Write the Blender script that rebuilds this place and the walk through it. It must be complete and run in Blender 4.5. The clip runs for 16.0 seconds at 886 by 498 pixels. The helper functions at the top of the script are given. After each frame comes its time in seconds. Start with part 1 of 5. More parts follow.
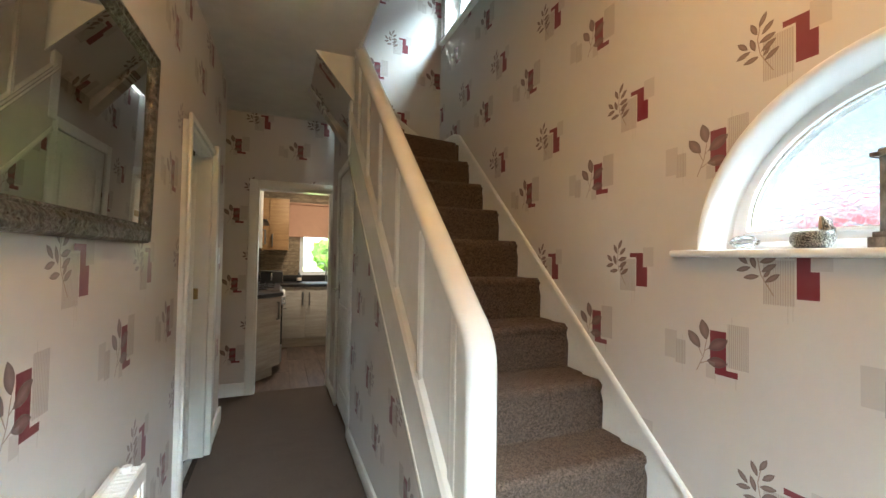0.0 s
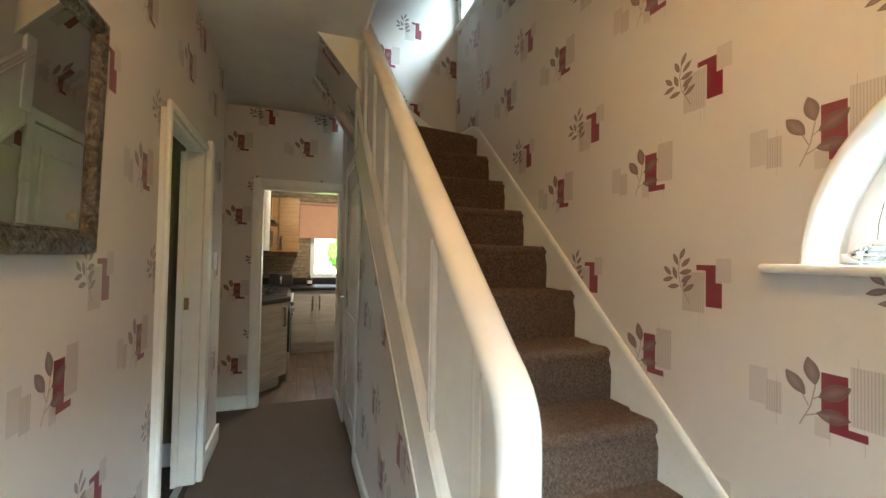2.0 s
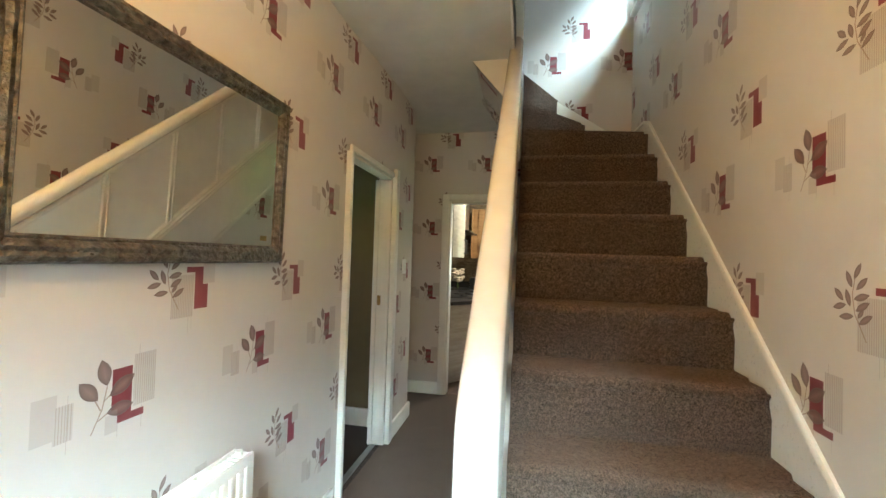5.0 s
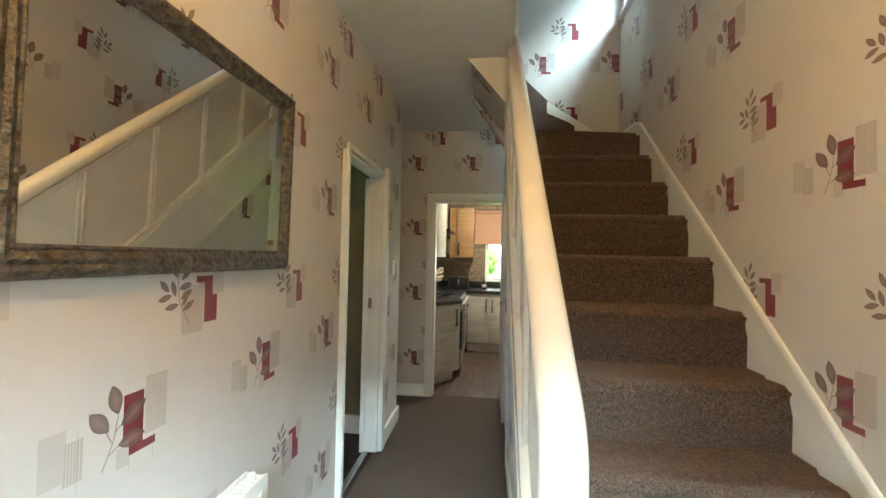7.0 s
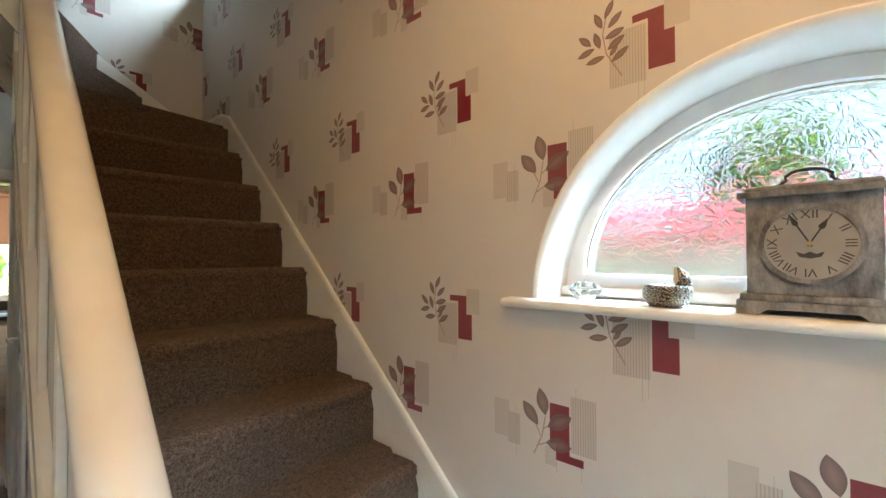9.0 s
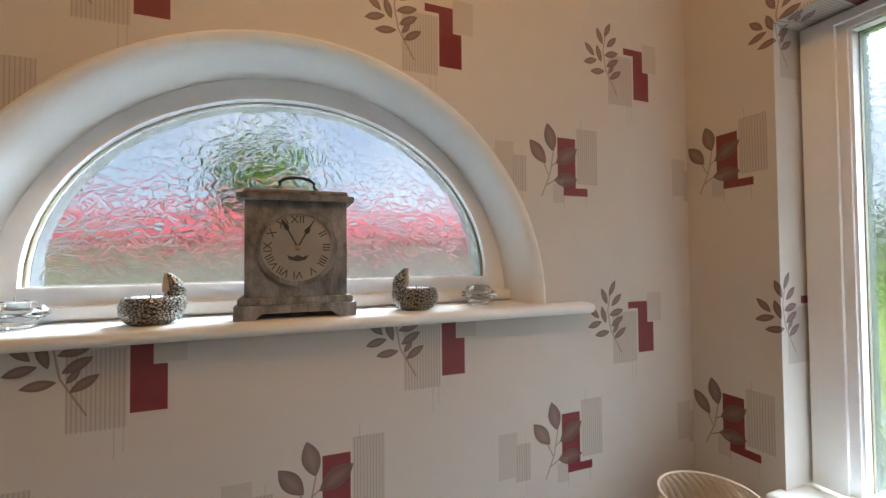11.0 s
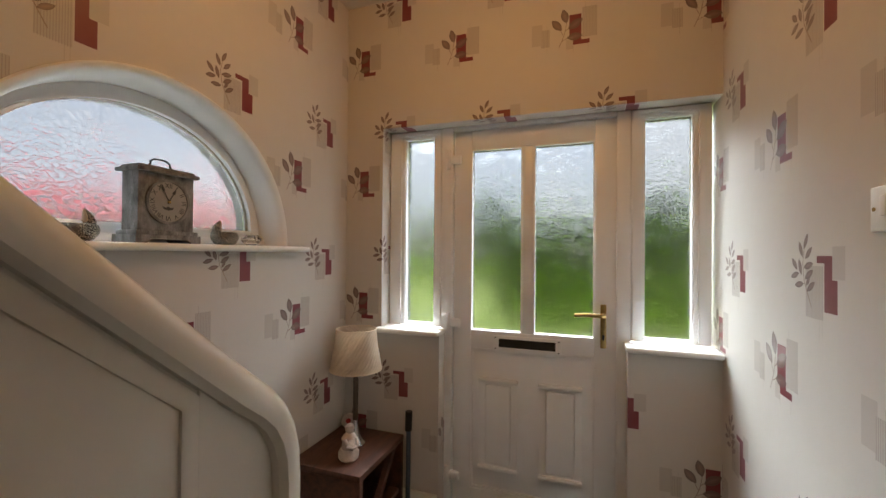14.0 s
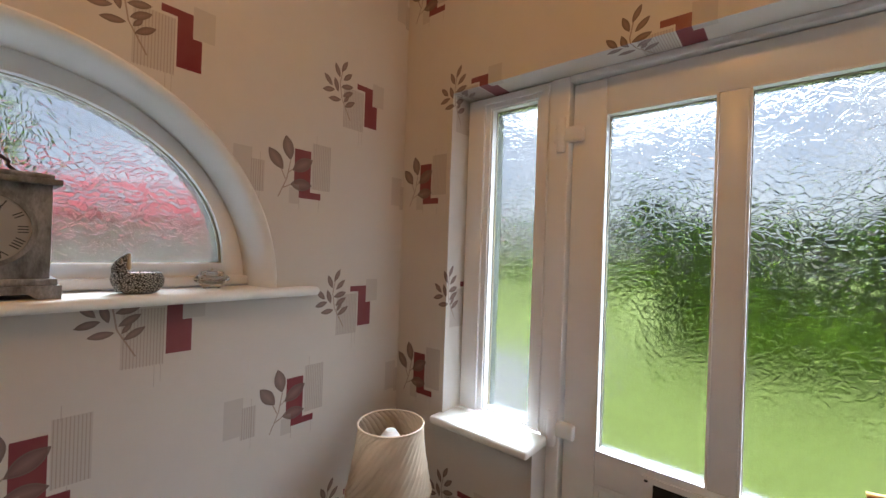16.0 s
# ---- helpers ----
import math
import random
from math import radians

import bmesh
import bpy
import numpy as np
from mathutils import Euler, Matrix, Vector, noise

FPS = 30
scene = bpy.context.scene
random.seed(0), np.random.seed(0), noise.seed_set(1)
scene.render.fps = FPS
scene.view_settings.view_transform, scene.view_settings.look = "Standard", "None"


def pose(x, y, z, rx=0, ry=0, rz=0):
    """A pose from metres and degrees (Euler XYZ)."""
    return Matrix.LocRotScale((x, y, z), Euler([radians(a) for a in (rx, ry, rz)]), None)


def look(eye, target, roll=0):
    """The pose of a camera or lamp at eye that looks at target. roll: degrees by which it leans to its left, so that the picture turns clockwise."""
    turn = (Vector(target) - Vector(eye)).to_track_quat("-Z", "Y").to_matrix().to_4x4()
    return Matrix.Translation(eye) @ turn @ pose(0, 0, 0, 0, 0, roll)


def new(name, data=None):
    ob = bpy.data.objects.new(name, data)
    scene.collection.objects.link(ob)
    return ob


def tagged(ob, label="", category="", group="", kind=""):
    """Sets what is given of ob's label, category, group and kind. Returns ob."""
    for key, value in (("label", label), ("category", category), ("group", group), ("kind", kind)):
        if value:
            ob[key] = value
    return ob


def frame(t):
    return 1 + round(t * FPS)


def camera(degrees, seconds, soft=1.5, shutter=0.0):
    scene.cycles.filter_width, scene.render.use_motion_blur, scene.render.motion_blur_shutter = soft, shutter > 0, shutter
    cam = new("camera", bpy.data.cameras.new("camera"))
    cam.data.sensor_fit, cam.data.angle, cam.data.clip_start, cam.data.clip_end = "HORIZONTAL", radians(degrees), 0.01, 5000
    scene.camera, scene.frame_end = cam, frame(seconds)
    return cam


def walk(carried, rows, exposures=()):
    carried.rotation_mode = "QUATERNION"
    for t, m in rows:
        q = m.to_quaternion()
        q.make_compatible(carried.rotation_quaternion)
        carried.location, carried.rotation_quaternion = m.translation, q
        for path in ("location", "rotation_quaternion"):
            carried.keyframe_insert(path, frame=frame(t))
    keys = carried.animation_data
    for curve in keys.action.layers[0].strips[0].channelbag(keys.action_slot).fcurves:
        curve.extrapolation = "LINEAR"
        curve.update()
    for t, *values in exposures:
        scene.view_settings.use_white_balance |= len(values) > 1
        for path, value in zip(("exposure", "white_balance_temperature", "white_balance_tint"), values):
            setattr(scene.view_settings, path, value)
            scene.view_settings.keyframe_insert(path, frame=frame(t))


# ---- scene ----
cam = camera(94.8, 16.0)
PATH = [
    (0, (0.448, 0.701, 1.298), (1.192, 2.557, 1.345), 1.0),
    (0.5, (0.476, 0.767, 1.3), (1.224, 2.621, 1.345), 1.0),
    (1, (0.505, 0.83, 1.295), (1.253, 2.684, 1.341), 1.0),
    (1.5, (0.514, 0.929, 1.316), (1.245, 2.79, 1.36), 1.0),
    (2, (0.553, 0.986, 1.34), (1.226, 2.869, 1.383), 1.1),
    (2.5, (0.692, 0.941, 1.385), (1.215, 2.871, 1.429), 1.3),
    (3, (0.808, 0.92, 1.413), (1.171, 2.886, 1.454), 1.5),
    (3.5, (0.892, 0.973, 1.443), (1.062, 2.965, 1.482), 1.6),
    (4, (0.929, 1.016, 1.456), (0.884, 3.015, 1.496), 1.8),
    (4.5, (0.945, 0.961, 1.432), (0.709, 2.947, 1.472), 1.8),
    (5, (0.979, 0.866, 1.37), (0.595, 2.829, 1.413), 1.8),
    (5.2, (0.986, 0.837, 1.346), (0.561, 2.791, 1.388), 1.9),
    (7.3, (0.733, 0.923, 1.409), (0.637, 2.921, 1.445), 0.8),
    (7.5, (0.715, 0.97, 1.427), (0.788, 2.969, 1.462), 0.6),
    (8, (0.749, 1.075, 1.449), (1.317, 2.992, 1.482), 0.1),
    (8.5, (0.77, 1.118, 1.453), (1.865, 2.791, 1.496), 0.2),
    (9, (0.8, 1.123, 1.448), (2.297, 2.449, 1.487), -0.2),
    (9.5, (0.868, 1.105, 1.441), (2.651, 2.009, 1.468), -0.4),
    (9.8, (0.954, 1.097, 1.442), (2.855, 1.717, 1.461), -0.6),
    (10, (1.001, 1.083, 1.458), (2.956, 1.504, 1.459), -0.7),
    (10.2, (1.028, 1.087, 1.459), (3.018, 1.285, 1.473), -0.6),
    (12.3, (0.715, 1.436, 1.399), (1.823, -0.229, 1.423), 0.0),
    (12.5, (0.688, 1.521, 1.393), (1.697, -0.205, 1.417), 0.1),
    (13, (0.621, 1.732, 1.37), (1.448, -0.089, 1.388), 0.4),
    (13.5, (0.564, 1.888, 1.331), (1.279, 0.021, 1.354), 0.5),
    (14, (0.513, 2.025, 1.318), (1.18, 0.139, 1.338), 0.5),
    (14.5, (0.516, 2.009, 1.331), (1.18, 0.123, 1.343), 0.7),
    (15, (0.567, 1.744, 1.406), (1.281, -0.124, 1.407), 0.9),
    (15.5, (0.61, 1.445, 1.425), (1.488, -0.352, 1.428), 1.2),
    (16, (0.686, 1.137, 1.458), (1.976, -0.391, 1.464), 2.0),
]
walk(cam, [(t, look(eye, target, roll)) for t, eye, target, roll in PATH],
     exposures=[(0, 5.3, 5850, 2), (2, 5.5, 5850, -1), (3.5, 5.9, 5650, -5), (4.5, 6.0, 5550, -6), (5.2, 6.0, 5550, -6), (7.5, 5.8, 5550, -6), (8.5, 5.5, 5600, -4),
                (9.2, 5.15, 5800, 2), (10.2, 4.65, 6050, 8), (12.3, 3.9, 6050, 8), (13, 3.85, 6600, 10), (14.5, 3.95, 6850, 12), (16, 3.95, 6250, 13)])

# ---- light ----
world = bpy.data.worlds.new("sky")
scene.world = world
world.use_nodes = True
wn = world.node_tree
sky = wn.nodes.new("ShaderNodeTexSky")
sky.sky_type, sky.sun_disc = "NISHITA", False
sky.sun_elevation, sky.sun_rotation = radians(58), radians(168)
sky.air_density, sky.dust_density, sky.ozone_density = 1.0, 1.3, 1.0
veil = wn.nodes.new("ShaderNodeHueSaturation")
veil.inputs["Saturation"].default_value = 0.7
wn.links.new(sky.outputs[0], veil.inputs["Color"])
# broken white cloud over the blue
way = wn.nodes.new("ShaderNodeTexCoord")
cloud = wn.nodes.new("ShaderNodeTexNoise")
wn.links.new(way.outputs["Generated"], cloud.inputs["Vector"])
cloud.inputs["Scale"].default_value, cloud.inputs["Detail"].default_value = 4.5, 5.0
cover = wn.nodes.new("ShaderNodeMapRange")
wn.links.new(cloud.outputs[0], cover.inputs[0])
cover.inputs[1].default_value, cover.inputs[2].default_value = 0.42, 0.66
pale = wn.nodes.new("ShaderNodeHueSaturation")
pale.inputs["Saturation"].default_value, pale.inputs["Value"].default_value = 0.12, 1.15
wn.links.new(sky.outputs[0], pale.inputs["Color"])
both = wn.nodes.new("ShaderNodeMix")
both.data_type = "RGBA"
wn.links.new(cover.outputs[0], both.inputs[0])
wn.links.new(veil.outputs[0], both.inputs[6])
wn.links.new(pale.outputs[0], both.inputs[7])
wn.links.new(both.outputs[2], wn.nodes["Background"].inputs[0])
wn.nodes["Background"].inputs[1].default_value = 0.06
sun = new("sun", bpy.data.lights.new("sun", "SUN"))
sun.data.energy, sun.data.angle, sun.data.color = 3.6, radians(80), (0.80, 0.925, 1.0)
sun.matrix_world = look((1.76, -8.29, 13.57), (0, 0, 0))


def lamp(name, place, target, sx, sy, watts, colour, kind="AREA"):
    data = bpy.data.lights.new(name, kind)
    data.energy, data.color = watts, colour
    if kind == "AREA":
        data.shape, data.size, data.size_y = "RECTANGLE", sx, sy
    else:
        data.shadow_soft_size = sx
    ob = new(name, data)
    ob.matrix_world = look(place, target)
    return ob


lamp("ceiling_bulb_light", (0.85, 1.10, 2.46), (0.85, 1.10, 0), 0.06, 0.06, 0.66, (1.0, 0.50, 0.14), "POINT")

# ---- materials ----


def graph(name):
    m = bpy.data.materials.new(name)
    m.use_nodes = True
    return m, m.node_tree, m.node_tree.nodes["Principled BSDF"]


def put(tree, socket, value):
    if isinstance(value, bpy.types.NodeSocket):
        tree.links.new(value, socket)
    elif isinstance(value, (tuple, list)) and len(value) == 3 and socket.type == "RGBA":
        socket.default_value = (*value, 1)
    else:
        socket.default_value = value


def calc(tree, op, a, b=0.0, c=None):
    n = tree.nodes.new("ShaderNodeMath")
    n.operation = op
    put(tree, n.inputs[0], a)
    put(tree, n.inputs[1], b)
    if c is not None:
        put(tree, n.inputs[2], c)
    return n.outputs[0]


def mix(tree, f, a, b):
    n = tree.nodes.new("ShaderNodeMix")
    n.data_type = "RGBA"
    put(tree, n.inputs[0], f)
    put(tree, n.inputs[6], a)
    put(tree, n.inputs[7], b)
    return n.outputs[2]


def coords(tree, kind="Object"):
    if kind == "Position":
        return tree.nodes.new("ShaderNodeNewGeometry").outputs["Position"]
    return tree.nodes.new("ShaderNodeTexCoord").outputs[kind]


def scaled(tree, vec, s, r=(0, 0, 0)):
    n = tree.nodes.new("ShaderNodeMapping")
    tree.links.new(vec, n.inputs[0])
    n.inputs["Scale"].default_value = s
    n.inputs["Rotation"].default_value = r
    return n.outputs[0]


def noisy(tree, vec, scale, detail=4.0, rough=0.6, lo=None, hi=None):
    n = tree.nodes.new("ShaderNodeTexNoise")
    tree.links.new(vec, n.inputs["Vector"])
    n.inputs["Scale"].default_value, n.inputs["Detail"].default_value, n.inputs["Roughness"].default_value = scale, detail, rough
    out = n.outputs[0]
    if lo is not None:
        r = tree.nodes.new("ShaderNodeMapRange")
        tree.links.new(out, r.inputs[0])
        r.inputs[1].default_value, r.inputs[2].default_value = lo, hi
        out = r.outputs[0]
    return out


def bump(tree, bsdf, height, strength, dist=0.01):
    b = tree.nodes.new("ShaderNodeBump")
    b.inputs["Strength"].default_value, b.inputs["Distance"].default_value = strength, dist
    tree.links.new(height, b.inputs["Height"])
    tree.links.new(b.outputs[0], bsdf.inputs["Normal"])


def paint(name, colour, rough=0.4, vary=0.06, relief=0.05, metal=0.0, scale=6.0, fine=90.0):
    """Painted, plastic or metal surface with faint large stains and fine grain."""
    m, t, b = graph(name)
    p = coords(t, "Position")
    big, small = noisy(t, p, scale, 3, 0.6, 0.3, 0.7), noisy(t, p, fine, 4)
    dark = tuple(c * (1 - 2 * vary) for c in colour)
    put(t, b.inputs["Base Color"], mix(t, big, dark, tuple(min(1, c * (1 + vary * 0.5)) for c in colour)))
    put(t, b.inputs["Roughness"], calc(t, "MULTIPLY_ADD", small, 0.05, rough - 0.025))
    b.inputs["Metallic"].default_value = metal
    if relief:
        bump(t, b, calc(t, "ADD", small, calc(t, "MULTIPLY", big, 2.0)), relief, 0.004)
    return m


def wood(name, light, dark, along=(1, 12, 12), rough=0.45, scale=3.0):
    m, t, b = graph(name)
    p = coords(t, "Position")
    info = t.nodes.new("ShaderNodeObjectInfo")
    off = t.nodes.new("ShaderNodeVectorMath")
    off.operation = "MULTIPLY_ADD"
    t.links.new(info.outputs["Random"], off.inputs[0])
    off.inputs[1].default_value = (17, 31, 23)
    t.links.new(p, off.inputs[2])
    v = scaled(t, off.outputs[0], along)
    g = noisy(t, v, scale, 6, 0.65, 0.3, 0.7)
    f = noisy(t, v, scale * 9, 3, 0.6, 0.25, 0.75)
    c = mix(t, g, dark, light)
    c = mix(t, calc(t, "MULTIPLY", f, 0.35), c, tuple(x * 0.6 for x in dark))
    tone = calc(t, "MULTIPLY_ADD", info.outputs["Random"], 0.35, 0.8)
    hsv = t.nodes.new("ShaderNodeHueSaturation")
    t.links.new(c, hsv.inputs["Color"])
    t.links.new(tone, hsv.inputs["Value"])
    put(t, b.inputs["Base Color"], hsv.outputs[0])
    put(t, b.inputs["Roughness"], calc(t, "MULTIPLY_ADD", f, 0.2, rough))
    bump(t, b, f, 0.15, 0.003)
    return m


def carpet(name, dark, light, scale=1.0, spread=0.0):
    m, t, b = graph(name)
    p = coords(t, "Position")
    tuft = noisy(t, p, 210 * scale, 2, 0.8, 0.45, 0.58)
    clump = noisy(t, p, 75 * scale, 5, 0.75, 0.36 + 0.09 * spread, 0.64 + 0.04 * spread)
    wear = noisy(t, scaled(t, p, (1.4, 3.0, 3.0)), 3.0, 4, 0.6, 0.25, 0.75)
    c = mix(t, calc(t, "ADD", calc(t, "MULTIPLY", tuft, 0.5), calc(t, "MULTIPLY", clump, 0.5)), dark, light)
    c = mix(t, calc(t, "MULTIPLY", wear, 0.35), c, tuple(x * 0.6 for x in dark))
    put(t, b.inputs["Base Color"], c)
    b.inputs["Roughness"].default_value = 0.95
    b.inputs["Specular IOR Level"].default_value = 0.15
    b.inputs["Sheen Weight"].default_value = 0.2
    b.inputs["Sheen Tint"].default_value = (0.85, 0.66, 0.54, 1)
    bump(t, b, calc(t, "ADD", tuft, calc(t, "MULTIPLY", clump, 1.2)), 1.0 - 0.3 * spread, 0.006)
    return m


def paper_group():
    """The printed wallpaper: red blocks, brown leaves and pale lined squares, two motifs to a repeat."""
    g = bpy.data.node_groups.new("wallpaper_print", "ShaderNodeTree")
    for n in ("U", "V"):
        g.interface.new_socket(n, in_out="INPUT", socket_type="NodeSocketFloat")
    g.interface.new_socket("Color", in_out="OUTPUT", socket_type="NodeSocketColor")
    g.interface.new_socket("Print", in_out="OUTPUT", socket_type="NodeSocketFloat")
    src, out = g.nodes.new("NodeGroupInput"), g.nodes.new("NodeGroupOutput")
    U, V = src.outputs[0], src.outputs[1]

    def cell(du, dv):
        x = calc(g, "WRAP", calc(g, "ADD", U, du), 0.30, -0.24)
        y = calc(g, "WRAP", calc(g, "ADD", V, dv), 0.343, -0.303)
        return x, y

    def rect(x, y, x0, x1, y0, y1):
        a = calc(g, "LESS_THAN", calc(g, "ABSOLUTE", calc(g, "SUBTRACT", x, (x0 + x1) / 2)), (x1 - x0) / 2)
        b = calc(g, "LESS_THAN", calc(g, "ABSOLUTE", calc(g, "SUBTRACT", y, (y0 + y1) / 2)), (y1 - y0) / 2)
        return calc(g, "MULTIPLY", a, b)

    def leaf(x, y, cx, cy, ang, length, width):
        ca, sa = math.cos(radians(ang)), math.sin(radians(ang))
        dx, dy = calc(g, "SUBTRACT", x, cx), calc(g, "SUBTRACT", y, cy)
        u = calc(g, "MULTIPLY", calc(g, "ADD", calc(g, "MULTIPLY", dx, ca), calc(g, "MULTIPLY", dy, sa)), 2 / length)
        v = calc(g, "MULTIPLY", calc(g, "SUBTRACT", calc(g, "MULTIPLY", dy, ca), calc(g, "MULTIPLY", dx, sa)), 2 / width)
        # a pointed oval: |v| < 1 - u^2
        return calc(g, "SUBTRACT", calc(g, "SUBTRACT", 1.0, calc(g, "MULTIPLY", u, u)), calc(g, "ABSOLUTE", v))

    def stroke(x, y, ax, ay, bx, by, w=0.0016):
        dx, dy = bx - ax, by - ay
        n = math.hypot(dx, dy)
        px, py = calc(g, "SUBTRACT", x, ax), calc(g, "SUBTRACT", y, ay)
        s = calc(g, "ADD", calc(g, "MULTIPLY", px, dx / n), calc(g, "MULTIPLY", py, dy / n))
        d = calc(g, "SUBTRACT", calc(g, "MULTIPLY", px, dy / n), calc(g, "MULTIPLY", py, dx / n))
        on = calc(g, "LESS_THAN", calc(g, "ABSOLUTE", d), w)
        inside = calc(g, "LESS_THAN", calc(g, "ABSOLUTE", calc(g, "SUBTRACT", s, n / 2)), n / 2)
        return calc(g, "MULTIPLY", on, inside)

    def most(items):
        r = items[0]
        for i in items[1:]:
            r = calc(g, "MAXIMUM", r, i)
        return r

    ax, ay = cell(0.0, 0.0)
    bx, by = cell(0.241, 0.121)
    pale = most([rect(ax, ay, -0.02, 0.028, 0.077, 0.15), rect(ax, ay, -0.135, -0.056, -0.02, 0.105),
                 rect(bx, by, 0.004, 0.066, -0.108, 0.026), rect(bx, by, -0.22, -0.172, -0.12, -0.022),
                 rect(bx, by, -0.178, -0.138, -0.132, -0.05), rect(bx, by, -0.066, -0.034, -0.155, -0.11)])
    lined = most([rect(ax, ay, -0.135, -0.056, -0.022, 0.105), rect(bx, by, 0.004, 0.066, -0.108, 0.026), rect(bx, by, -0.178, -0.138, -0.132, -0.05)])
    comb = calc(g, "LESS_THAN", calc(g, "WRAP", U, 0.0061, 0.0), 0.0019)
    lines = most([calc(g, "MULTIPLY", lined, comb), rect(ax, ay, -0.0735, -0.0722, -0.07, -0.02), rect(ax, ay, -0.0612, -0.06, -0.06, -0.02),
                  rect(bx, by, 0.0285, 0.03, -0.17, -0.11), rect(bx, by, -0.0355, -0.034, -0.17, -0.14), rect(bx, by, -0.151, -0.1498, -0.16, -0.03),
                  rect(bx, by, 0.0165, 0.018, 0.02, 0.05)])
    red = most([rect(ax, ay, -0.052, 0, 0, 0.075), rect(ax, ay, -0.052, -0.02, 0.07, 0.129), rect(ax, ay, -0.084, -0.05, 0.112, 0.129),
                rect(bx, by, -0.052, 0, -0.10, 0), rect(bx, by, -0.036, 0, -0.137, -0.09), rect(bx, by, -0.036, 0.035, -0.137, -0.118)])
    la = [leaf(ax, ay, *q) for q in ((-0.111, 0.054, 33, 0.046, 0.016), (-0.120, 0.083, 30, 0.046, 0.017), (-0.123, 0.105, 15, 0.047, 0.017),
                                     (-0.125, 0.066, 50, 0.028, 0.011), (-0.168, 0.056, 8, 0.046, 0.016), (-0.190, 0.079, 15, 0.044, 0.016),
                                     (-0.192, 0.108, -45, 0.042, 0.016), (-0.163, 0.101, -72, 0.044, 0.016), (-0.135, 0.165, 62, 0.044, 0.015),
                                     (-0.160, 0.146, -66, 0.044, 0.016), (-0.122, 0.136, 42, 0.044, 0.016))]
    lb = [leaf(bx, by, *q) for q in ((-0.072, -0.002, -76, 0.068, 0.033), (-0.107, -0.038, -50, 0.068, 0.033),
                                     (-0.026, -0.043, 32, 0.074, 0.037), (-0.029, -0.10, 3, 0.068, 0.035))]
    leaves = most(la + lb)
    stems = most([stroke(ax, ay, -0.108, 0.004, -0.142, 0.064), stroke(ax, ay, -0.142, 0.064, -0.15, 0.11), stroke(ax, ay, -0.15, 0.11, -0.14, 0.16),
                  stroke(bx, by, -0.098, -0.141, -0.074, -0.088), stroke(bx, by, -0.074, -0.088, -0.064, -0.036), stroke(bx, by, -0.092, -0.062, -0.078, -0.09),
                  stroke(bx, by, -0.06, -0.102, -0.084, -0.114), stroke(bx, by, -0.07, -0.07, -0.05, -0.055)])
    c = mix(g, calc(g, "MULTIPLY", pale, 0.55), (0.60, 0.56, 0.515), (0.42, 0.375, 0.335))
    c = mix(g, calc(g, "MULTIPLY", lines, 0.4), c, (0.22, 0.16, 0.13))
    c = mix(g, red, c, (0.165, 0.004, 0.020))
    c = mix(g, calc(g, "MULTIPLY", stems, 0.75), c, (0.26, 0.17, 0.13))
    inner = calc(g, "GREATER_THAN", leaves, 0.0)
    rim = calc(g, "MULTIPLY", inner, calc(g, "LESS_THAN", leaves, 0.16))
    tone = mix(g, calc(g, "MINIMUM", calc(g, "MAXIMUM", leaves, 0.0), 1.0), (0.085, 0.042, 0.036), (0.2, 0.115, 0.1))
    c = mix(g, calc(g, "MULTIPLY", inner, 0.9), c, tone)
    c = mix(g, calc(g, "MULTIPLY", rim, 0.7), c, (0.13, 0.085, 0.075))
    g.links.new(c, out.inputs[0])
    g.links.new(calc(g, "MAXIMUM", inner, calc(g, "MULTIPLY", red, 0.8)), out.inputs[1])
    return g


PRINT = paper_group()


